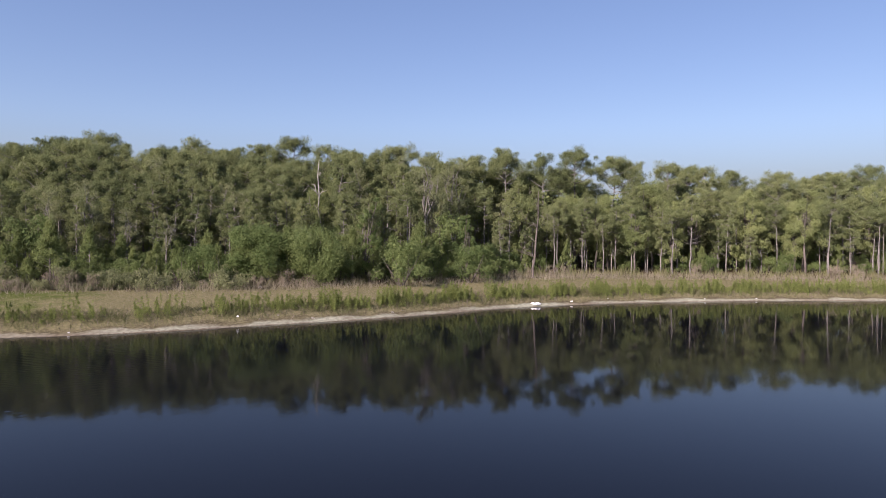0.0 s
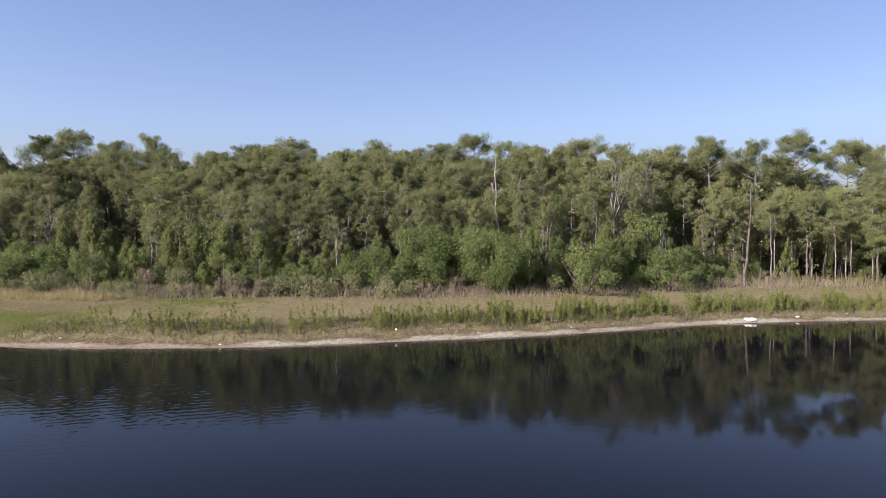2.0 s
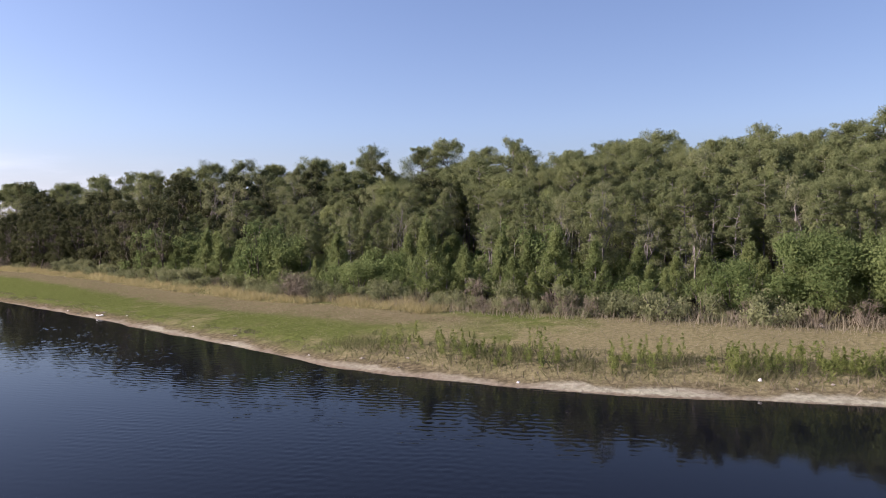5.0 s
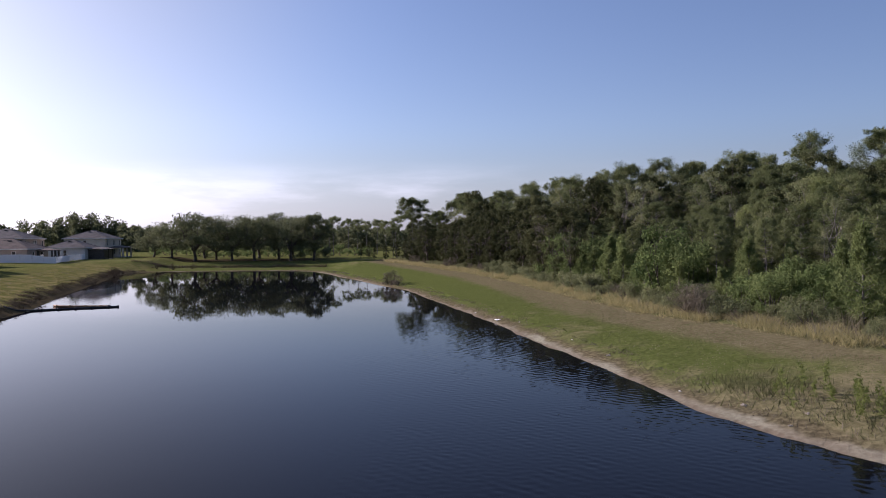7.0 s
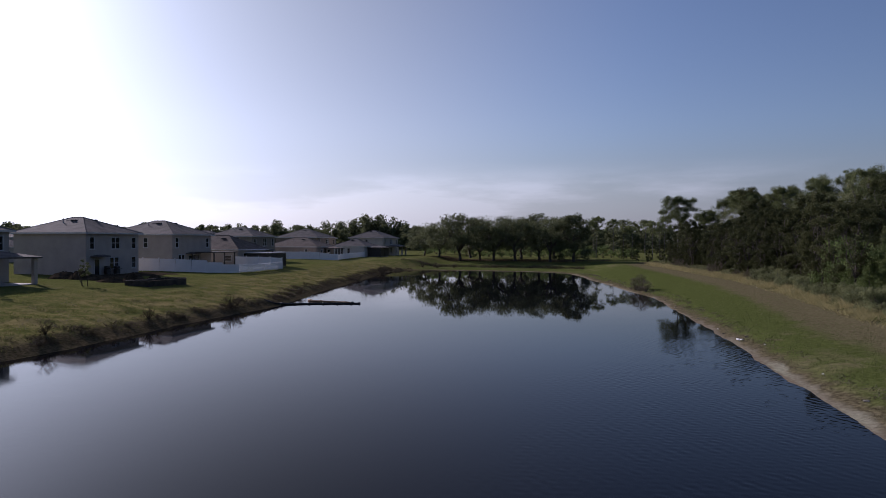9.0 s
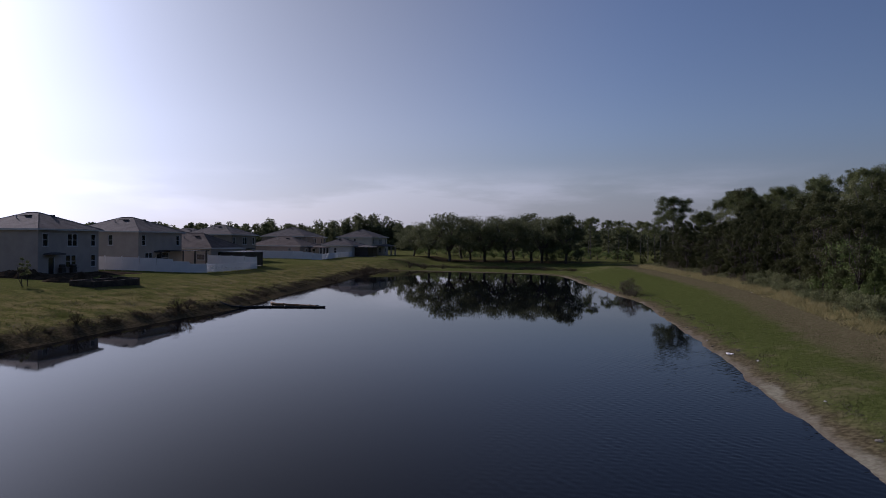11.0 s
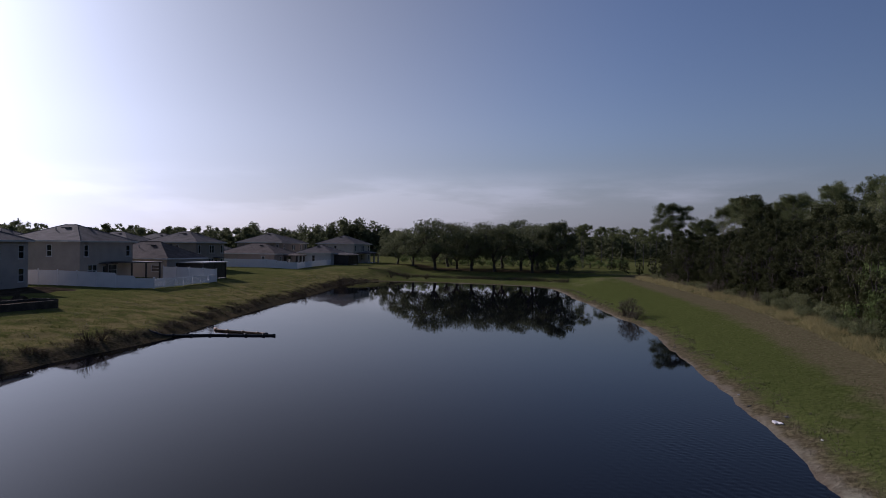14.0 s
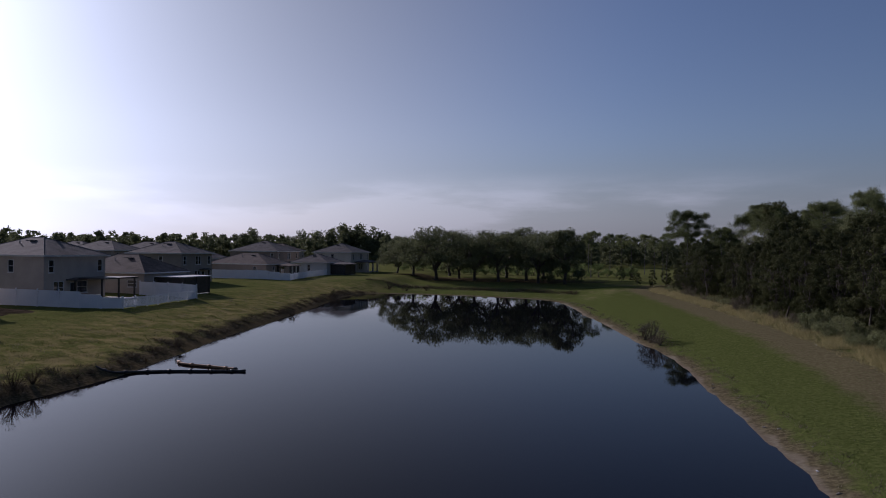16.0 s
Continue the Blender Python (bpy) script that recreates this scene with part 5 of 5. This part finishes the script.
def fence(points, heights, label, picket=False):
    """White vinyl fence along a line of points: posts about 2.3 m apart, with panels or rails and pickets between."""
    root = new("fence")
    first = points[0]
    z0 = ground_z(*first)
    root.matrix_basis = pose(first[0], first[1], z0)
    for (a, b), (ha, hb) in zip(zip(points, points[1:]), heights):
        run = math.dist(a, b)
        n = max(1, round(run / 2.3))
        bay = run / n - 0.12
        turn = math.degrees(math.atan2(b[1] - a[1], b[0] - a[0]))
        for k in range(n + 1):
            f = k / n
            px, py = a[0] + (b[0] - a[0]) * f, a[1] + (b[1] - a[1]) * f
            h = ha if k < n - 2 else ha + (hb - ha) * (0.5 if k == n - 2 else 1.0)
            gz = ground_z(px, py)
            fall = ground_z(px + (b[0] - a[0]) / n, py + (b[1] - a[1]) / n) - gz
            at = pose(px - first[0], py - first[1], gz - z0, 0, 0, turn)
            sloped = at @ pose(0, 0, 0, 0, -math.degrees(math.atan2(fall, run / n)), 0)
            key = ("fence", round(bay, 2), round(h, 2), picket)
            if key not in made:
                post_me = boxes("post", WHITE_VINYL, [(-0.06, -0.06, -0.3, 0.06, 0.06, h + 0.08)], 0.008)
                cap_me = boxes("post_cap", WHITE_VINYL, [(-0.08, -0.08, h + 0.08, 0.08, 0.08, h + 0.13)], 0.02)
                rail_me = boxes("rail", WHITE_VINYL, [(0.0, -0.02, 0.0, bay, 0.02, 0.09)], 0.006)
                picket_me = boxes("picket", WHITE_VINYL, [(0, -0.011, 0.08, 0.115, 0.011, h - 0.02)])
                made[key] = post_me, cap_me, rail_me, picket_me, panel_mesh(bay, h)
            post_me, cap_me, rail_me, picket_me, sheet_me = made[key]
            part("post_cap", cap_me, part("post", post_me, root, at=at))
            if k == n:
                continue
            if not picket:
                part("fence_panel", sheet_me, root, at=sloped @ pose(0.06, 0, 0))
                continue
            for z in (0.16, h - 0.22):
                part("rail", rail_me, root, at=sloped @ pose(0.06, 0, z))
            m = int(bay / 0.165)
            for i in range(m):
                part("picket", picket_me, root, at=sloped @ pose(0.06 + (i + 0.5) * bay / m - 0.0575, 0.032, 0))
    return tagged(root, label, "fence")


fence([(-74.4, 79.15), (-57.0, 84.6)], [(1.83, 1.25)], "white vinyl privacy fence, stepped down at its corner")
fence([(-57.0, 84.7), (-59.2, 101.5)], [(1.22, 1.22)], "low white vinyl picket fence facing the pond", True)
fence([(-59.3, 101.6), (-68.4, 101.9)], [(1.83, 1.83)], "white vinyl privacy fence between two yards")
fence([(-90, 149.0), (-71.9, 152.6)], [(1.83, 1.5)], "white vinyl privacy fence beside the brown house")
fence([(-71.9, 152.7), (-74.6, 176.5)], [(1.4, 1.4)], "white vinyl fence facing the pond's far end", True)


def heap(x, y, r, h, mat, label, seed, category="heap"):
    rng = np.random.RandomState(seed)
    rings, around = 7, 18
    verts, quads = [], []
    bumps = rng.uniform(0.7, 1.25, (rings + 1, around))
    for i in range(rings + 1):
        f = i / rings
        for k in range(around):
            a = 6.2832 * k / around
            rr = r * f * (0.9 + 0.2 * bumps[-1, k])
            px, py = x + math.cos(a) * rr * 1.3, y + math.sin(a) * rr
            verts.append((px, py, max(h * (1 - f * f) * bumps[i, k], -0.05)))
    for i in range(rings):
        for k in range(around):
            a, b = i * around + k, i * around + (k + 1) % around
            quads.append((a, b, b + around, a + around))
    v = np.array(verts)
    v[:, 2] += np.array([ground_z(*p[:2]) for p in v])
    return tagged(new("soil_mound", mesh_of("soil_mound", v, np.array(quads), mat, False)), label, category)


SOIL = plain("dug dark soil", (0.030, 0.024, 0.017), (0.085, 0.066, 0.046), 1.2, 1.0, 0.05, spec=0.0, fine=9)
TIMBER = plain("dark treated timber", (0.03, 0.025, 0.02), (0.075, 0.06, 0.048), 1.5, 0.85, 0.01, fine=16)
for k, (hx, hy, r, h) in enumerate(((-64.6, 60.6, 1.5, 0.7), (-62.2, 60.4, 1.2, 0.95), (-60.0, 60.2, 0.9, 0.4), (-56.4, 58.6, 1.3, 0.5), (-54.4, 59.4, 1.1, 0.95), (-53.4, 61.6, 0.9, 0.7), (-65.0, 64.5, 1.6, 0.3), (-63.6, 63.0, 2.6, 0.14), (-64.2, 67.5, 2.7, 0.12), (-64.2, 72.0, 2.7, 0.12), (-64.4, 76.0, 2.4, 0.12), (-58.6, 62.0, 2.4, 0.12))):
    heap(hx, hy, r, h, SOIL, "heap of dug dark soil and roots on the lawn", 90 + k)


def raised_bed(x, y, d, w, h):
    root = new("raised_bed")
    root.matrix_basis = pose(x, y, ground_z(x, y) - 0.1, 0, 0, 0)
    for row in ((0, 0, -0.6, d, 0.08, h), (0, w - 0.08, -0.6, d, w, h * 1.1), (0, 0.083, -0.6, 0.08, w - 0.083, h), (d - 0.08, 0.083, -0.6, d, w - 0.083, h * 0.95)):
        part("board", boxes("board", TIMBER, [row], 0.008), root)
    part("soil", boxes("soil", SOIL, [(0.083, 0.083, 0, d - 0.083, w - 0.083, h - 0.2)]), root)
    return tagged(root, "low dark timber-edged garden bed on the lawn", "garden bed")


raised_bed(-52.4, 55.6, 2.8, 6.4, 0.6)


def tied_sapling(x, y, seed, h, mat, label):
    root = new("sapling")
    root.matrix_basis = pose(x, y, ground_z(x, y))
    trunk_me, crown_me = broadleaf(seed, h, 0.38, h * 0.2, 20, 80, 0.10, mat)
    part("trunk", trunk_me, root)
    part("crown", crown_me, root)
    for sx in (-0.35, 0.35):
        part("stake", boxes("stake", TIMBER, [(-0.03, -0.03, -0.3, 0.03, 0.03, 1.1)], 0.005), root, "wooden stake", pose(sx, 0, 0))
    return tagged(root, label, "sapling")


tied_sapling(-54.8, 52.8, 81, 2.6, PALE_LEAF, "young pale-leaved tree tied between two stakes")
tied_sapling(-55.0, 42.4, 82, 3.0, TWIG, "young bare twiggy tree tied to stakes")


def barbecue(x, y):
    root = new("barbecue")
    root.matrix_basis = pose(x, y, ground_z(x, y), 0, 0, 90)
    part("cart", boxes("cart", DARK_METAL, [(-0.35, -0.25, 0.1, 0.35, 0.25, 0.75)], 0.02), root)
    part("hood", boxes("hood", DARK_METAL, [(-0.36, -0.27, 0.76, 0.36, 0.27, 1.12)], 0.1), root)
    part("shelf", boxes("shelf", DARK_METAL, [(0.36, -0.22, 0.72, 0.75, 0.22, 0.76)]), root)
    return tagged(root, "black covered barbecue by the back wall", "barbecue")


barbecue(-66.9, 71.6)
barbecue(-67.0, 70.0)


# ---- grass, weeds and brush ----
def blades(rng, x, y, z, height, width, lean=0.35):
    """One slim three-cornered blade at each place."""
    n = len(x)
    a = rng.uniform(0, 6.283, n)
    h = height * rng.uniform(0.55, 1.25, n)
    w = width * rng.uniform(0.7, 1.3, n) / 2
    tip = np.stack([x + rng.normal(0, lean, n) * h, y + rng.normal(0, lean, n) * h, z + h], 1)
    one = np.stack([x + np.cos(a) * w, y + np.sin(a) * w, z - 0.03], 1)
    two = np.stack([x - np.cos(a) * w, y - np.sin(a) * w, z - 0.03], 1)
    return np.stack([one, two, tip], 1).reshape(-1, 3), np.arange(3 * n).reshape(-1, 3)


def scatter(rng, n, x0, x1, y0, y1, keep):
    """Random places in a rectangle, thinned by keep(distance from water, leftness, metres into the wood, x, y)."""
    x, y = rng.uniform(x0, x1, n), rng.uniform(y0, y1, n)
    z, d, left, e, green = land(x, y)
    ok = rng.uniform(0, 1, n) < keep(d, left, e, x, y)
    return x[ok], y[ok], z[ok]


def stuff(name, pieces, mat, label, category):
    verts, faces, n = [], [], 0
    for v, f in pieces:
        verts.append(v)
        faces.append(f + n)
        n += len(v)
    ob = new(name, mesh_of(name, np.concatenate(verts), np.concatenate(faces), mat))
    return tagged(ob, label, category, kind="stuff")


def bump_fn(v, lo, hi, soft):
    return ease(v, lo - soft, lo + soft) * (1 - ease(v, hi - soft, hi + soft))


rng = np.random.RandomState(33)
# tall dry grass in front of the wood
x, y, z = scatter(rng, 480000, -6, 62, -70, 176, lambda d, left, e, x, y: bump_fn(e, 0.0, 4.4, 0.6) * (0.55 + 0.45 * (waves(x, y, 6, 21) > -0.2)) * (1 - 0.92 * ease(y, 22, 50)))
stuff("tall_dry_grass", [blades(rng, x, y, z, 0.62 + 0.28 * waves(x, y, 4, 23), 0.03, 0.36)], DRY_BLADE, "tall dry straw-coloured grass along the edge of the wood", "grass")
# rank green growth among the shrubs
x, y, z = scatter(rng, 220000, -6, 62, -70, 176, lambda d, left, e, x, y: bump_fn(e, 2.0, 9.0, 1.0) * 0.8 * (waves(x, y, 5, 24) > 0.0))
stuff("undergrowth", [blades(rng, x, y, z, 0.75, 0.10, 0.4)], WEED_LEAF, "rank green undergrowth between the shrubs", "undergrowth")


def weedy(x, y):
    """How thick the weeds stand: thick in the south, patchy and sparse towards the mown north."""
    return (0.35 + 0.65 * ease(-y + 2.5 * waves(x, y, 9, 37), 0, 7)) * (1 - ease(y, 9, 18))


# leafy weeds above the sand on the southern bank
x, y, z = scatter(rng, 520000, 4, 48, -64, 18, lambda d, left, e, x, y: bump_fn(d, 1.5, 5.2, 0.9) * np.clip(0.65 + 0.5 * waves(x, y, 5, 22), 0.2, 1) * np.clip(0.75 + 0.7 * waves(x, y, 1.6, 25), 0.2, 1) * (0.40 + 0.45 * weedy(x, y)))
stuff("bank_weeds", [blades(rng, x, y, z, 0.24 + 0.16 * np.clip(waves(x, y, 5, 22) + 0.35, 0, 1), 0.045, 0.75)], WEED_LEAF, "leafy green weeds above the sandy edge", "weeds")
x, y, z = scatter(rng, 400000, -20, 48, -64, 150, lambda d, left, e, x, y: bump_fn(d, 0.9, 4.6 - 2.6 * ease(y, 8, 24), 0.5) * 0.6 * (waves(x, y, 3, 26) > -0.3) * (left < 0.5))
stuff("withered_weeds", [blades(rng, x, y, z, 0.30 - 0.23 * ease(y, 6, 20), 0.035, 0.5)], TWIG, "withered brown weeds along the water's edge", "weeds")
x, y, z = scatter(rng, 420000, -16, 14, 12, 140, lambda d, left, e, x, y: bump_fn(d, 0.8, 2.3, 0.35) * np.clip(0.35 + 1.2 * waves(x, y, 2.0, 36), 0, 1) * (left < 0.5))
stuff("shore_debris", [blades(rng, x, y, z, 0.06, 0.045, 1.4)], TWIG, "brown dead leaves and stalks washed up on the shore", "debris")
# feathery upright weeds standing out of them, each a narrow plume
x, y, z = scatter(rng, 60000, 4, 48, -64, 17, lambda d, left, e, x, y: bump_fn(d, 2.2, 4.4, 0.7) * np.clip(0.5 + 0.6 * waves(x, y, 3.1, 22), 0.08, 1) * weedy(x, y))
tall = rng.uniform(0.4, 1.35, len(x)) * np.clip(0.8 + 0.3 * waves(x, y, 3.1, 22), 0.6, 1.1)
steps = (0.12, 0.3, 0.48, 0.64, 0.8, 0.95)
levels = [np.stack([x + rng.normal(0, 0.03, len(x)), y + rng.normal(0, 0.03, len(x)), z + tall * f], 1) for f in steps]
girth = np.concatenate([np.full(len(x), 0.19 - 0.13 * f) for f in steps])
stuff("feathery_weeds", [leaves(rng, np.concatenate(levels), girth, 11, 0.14, 1.3, 1.8, 0.30, False)], PLUME_LEAF, "upright feathery green weeds above the sandy edge", "weeds")
# pale straw hummocks where the lawn meets the wood
x, y, z = scatter(rng, 420000, -6, 26, 20, 176, lambda d, left, e, x, y: bump_fn(e, -1.1, 2.3, 0.5) * np.clip(0.7 + waves(x, y, 3.2, 35), 0.1, 1) * (left < 0.5))
stuff("straw_hummocks", [blades(rng, x, y, z, 0.42 + 0.24 * np.clip(waves(x, y, 3.2, 35), -1, 1), 0.05, 0.8)], STRAW, "pale straw hummocks along the foot of the wood", "grass")
# mown grass of the nearer bank
x, y, z = scatter(rng, 420000, -12, 32, -6, 90, lambda d, left, e, x, y: bump_fn(d, 1.9, 60, 0.6) * (e < 0.5) * (left < 0.5) * np.clip(1.25 - y / 70, 0, 1) * (e < -2.2 - 1.2 * waves(x, y, 3, 31)) * ease(land(x, y)[4] + 0.5 * waves(x, y, 4, 27), 0.2, 0.9))
stuff("lawn_grass", [blades(rng, x, y, z, 0.05, 0.035, 0.6)], LAWN_BLADE, "short green mown grass on the bank", "grass")
x, y, z = scatter(rng, 150000, -12, 46, -40, 90, lambda d, left, e, x, y: bump_fn(d, 2.5, 60, 0.8) * (e < 1.0) * (left < 0.5) * (1 - 0.85 * ease(land(x, y)[4] + 0.5 * waves(x, y, 4, 27), 0.2, 0.9)) * np.clip(1.25 - y / 70, 0, 1))
stuff("straw_grass", [blades(rng, x, y, z, 0.07, 0.04, 0.6)], DRY_BLADE, "short straw-coloured grass on the bank", "grass")
# grass and dead brush of the western bank
x, y, z = scatter(rng, 260000, -64, -30, -10, 150, lambda d, left, e, x, y: bump_fn(d, 1.4, 17, 1.0) * (left > 0.5) * np.clip(0.35 + 0.9 * waves(x, y, 2.6, 28), 0.05, 1) * (0.35 + 0.65 * (d < 9)))
stuff("west_lawn_grass", [blades(rng, x, y, z, 0.11 + 0.06 * waves(x, y, 2.6, 28), 0.05, 0.8)], RANK_BLADE, "uneven green grass on the western bank", "grass")
x, y, z = scatter(rng, 90000, -64, -30, -10, 150, lambda d, left, e, x, y: bump_fn(d, 2.4, 10, 1.0) * (left > 0.5) * np.clip(1.6 * waves(x, y, 3.4, 43) - 0.3, 0, 1))
stuff("west_dry_grass", [blades(rng, x, y, z, 0.13, 0.05, 0.8)], DRY_BLADE, "withered brown grass in patches on the western bank", "grass")
x, y, z = scatter(rng, 460000, -64, -30, -10, 156, lambda d, left, e, x, y: bump_fn(d, 0.6, 2.6 + 0.8 * waves(x, y, 4.5, 44), 0.4) * (left > 0.5) * np.clip(0.5 + 1.1 * waves(x, y, 3.5, 29), 0.1, 1))
stuff("dead_brush", [blades(rng, x, y, z, 0.10 + 0.26 * np.clip(waves(x, y, 3.5, 29) + 0.2, 0, 1), 0.04, 1.1)], BRUSH, "dark dead brush hanging over the western water's edge", "brush")
x, y, z = scatter(rng, 90000, -60, -14, 150, 178, lambda d, left, e, x, y: bump_fn(d, 14.6, 16.4, 0.5) * np.clip(0.6 + 0.5 * waves(x, y, 9, 30), 0.2, 1))
stuff("far_brush", [blades(rng, x, y, z, 0.4, 0.06, 0.5)], BRUSH, "dark brush along the step of the far bank", "brush")

# bare shrubs at the water's edge
for x, y, s in ((-1.3, 90.5, 1.2), (-1.9, 92.6, 0.9), (-0.6, 88.4, 0.85), (-38.2, 52.6, 0.75), (-38.4, 54.2, 0.6), (-40.8, 72, 0.5), (-52.6, 131.5, 1.1), (-54.4, 136, 1.0), (-51.0, 128, 0.7), (-49.0, 160, 0.9),
                (-45.5, 163, 0.8), (-53, 161, 0.9), (-46.5, 104, 0.6), (-38.0, 41, 0.6), (-37.5, 30.5, 0.6)):
    (WEST_BRUSH if x < -30 else DRY_SHRUBS).plant(x, y, int(abs(x)), s, y)


rng = np.random.RandomState(67)
for k in range(24):
    x, y = wood_point(rng.uniform(0.3, 0.98) * WOOD_LENGTH, rng.uniform(0.6, 4.2))
    DRY_SHRUBS.plant(x, y, k, rng.uniform(0.4, 0.85), k * 1.3, rng.uniform(0.8, 1.2))
for x, y, s in ((16.6, 35.4, 1.25), (17.6, 36.6, 1.1), (16.9, 34.2, 1.0)):
    DRY_SHRUBS.plant(x, y, int(s * 10), s, x)
rng = np.random.RandomState(61)
for k in range(26):
    y = rng.uniform(20, 148)
    x = float(np.interp(y, [10, 32, 41, 50, 60, 70, 85, 110, 138, 149], [-34.5, -35.3, -36.2, -36.8, -37.2, -39.6, -43, -48, -54, -54.5])) - rng.uniform(0.7, 2.2)
    WEST_BRUSH.plant(x, y, k, rng.uniform(0.2, 0.48), y * 3, rng.uniform(0.5, 0.9))


# ---- things on and beside the water ----
def sagging_pipe(points, radius, rings, mat, label):
    """A floating pipe with a coupling at every joint."""
    root = new("floating_pipe")
    a = points[0]
    root.matrix_basis = pose(*a)
    line = rounded([p[:2] for p in points], False, 5)
    zs = np.interp(np.linspace(0, 1, len(line)), np.linspace(0, 1, len(points)), [p[2] for p in points])
    path = np.column_stack([line, zs]) - np.array(a)
    wood = Wood()
    wood.limb(path, [radius] * len(path), 10)
    part("pipe", wood.mesh("pipe", mat), root)
    ends = np.concatenate([[0], np.cumsum(np.linalg.norm(np.diff(path, axis=0), axis=1))])
    for k in range(rings):
        s = ends[-1] * (k + 0.5) / rings
        c = np.array([np.interp(s, ends, path[:, i]) for i in range(3)])
        b = np.array([np.interp(s + 0.22, ends, path[:, i]) for i in range(3)])
        ring = Wood()
        ring.limb([c, c + (b - c) * 0.02, c + (b - c) * 0.98, b], [radius * 0.9, radius * 1.45, radius * 1.45, radius * 0.9], 10)
        part("coupling", ring.mesh("coupling", mat), root)
    cap = Wood()
    way = (path[0] - path[1]) / np.linalg.norm(path[0] - path[1])
    cap.limb([path[0] - way * 0.1, path[0] + way * 0.12, path[0] + way * 0.14], [radius * 1.3, radius * 1.3, 0.01], 10)
    part("end_cap", cap.mesh("end_cap", DARK_METAL), root)
    return tagged(root, label, "pipe")


RUST_PIPE = plain("muddy orange-brown pipe", (0.18, 0.085, 0.035), (0.40, 0.22, 0.10), 1.2, 0.7)
BLACK_PIPE = plain("black plastic pipe", (0.018, 0.017, 0.016), (0.06, 0.055, 0.05), 1.2, 0.55)
sagging_pipe([(-30.2, 64.7, 0.05), (-32.2, 64.0, 0.05), (-35.2, 63.0, 0.05), (-37.1, 61.8, 0.07), (-37.9, 60.4, max(0.08, ground_z(-37.9, 60.4) + 0.04)), (-38.9, 60.0, ground_z(-38.9, 60.0) + 0.03)], 0.095, 7, BLACK_PIPE, "black drainage pipe with couplings floating out from the bank")
sagging_pipe([(-31.2, 65.2, 0.06), (-33.5, 65.6, 0.06), (-36.0, 65.9, 0.08), (-37.2, 66.8, 0.1)], 0.10, 4, RUST_PIPE, "rusty brown pipe floating beside the black one")


def crumpled(name, x, y, z, size, mat, label, category, seed):
    """A crumpled light thing left on the shore."""
    r = np.random.RandomState(seed)
    bm = bmesh.new()
    bmesh.ops.create_icosphere(bm, subdivisions=3, radius=1.0)
    folds = [(Vector(r.normal(size=3)) * 2.6, r.uniform(0, 6.28)) for _ in range(5)]
    for v in bm.verts:
        v.co = v.co * (r.uniform(0.7, 1.2) + 0.16 * sum(math.sin(v.co.dot(w) + p) for w, p in folds))
        v.co = Vector((v.co.x * size[0], v.co.y * size[1], max(v.co.z, -0.5) * size[2]))
    ob = new(name, bm_mesh(name, bm, mat))
    ob.matrix_basis = pose(x, y, z + size[2] * 0.35, 0, 0, r.uniform(0, 360))
    return tagged(ob, label, category)


WHITE_LITTER = plain("white plastic", (0.70, 0.69, 0.66), (0.86, 0.85, 0.83), 6, 0.5)
for k, (x, y, s) in enumerate(((5.15, 44.8, (0.36, 0.16, 0.07)), (31.0, -20.4, (0.36, 0.26, 0.12)), (33.4, -23.6, (0.14, 0.10, 0.06)), (28.3, 1.2, (0.2, 0.15, 0.12)), (16.7, -1.1, (0.09, 0.07, 0.07)))):
    crumpled("plastic_bag", x, y, ground_z(x, y), s, WHITE_LITTER, "crumpled white plastic bag lying on the bank", "litter", 300 + k)
for k, (x, y) in enumerate(((7.2, 31.4), (6.2, 41.5), (10.6, 6.0), (11.9, 84.8), (-28.6, 163.9), (7.6, 17.5), (4.4, 51), (35.8, -27), (38.3, -36), (39.6, -41))):
    crumpled("litter", x, y, ground_z(x, y), (0.065, 0.05, 0.03), WHITE_LITTER, "small scrap of white litter on the sand", "litter", 330 + k)

PEBBLE = plain("pale shore stone", (0.18, 0.16, 0.13), (0.29, 0.265, 0.22), 5, 0.9)
rng = np.random.RandomState(44)
n = 0
for k in range(600):
    x, y = rng.uniform(0, 30), rng.uniform(-18, 80)
    z, d, left, e, green = (float(q[0]) for q in land([x], [y]))
    if 0.2 < d < 1.9 and n < 20:
        s = rng.uniform(0.05, 0.13)
        crumpled("stone", x, y, z - s * 0.2, (s, s * 0.8, s * 0.55), PEBBLE, "pale rough stone on the sandy shore", "stone", 500 + k)["group"] = "stones on the shore"
        n += 1
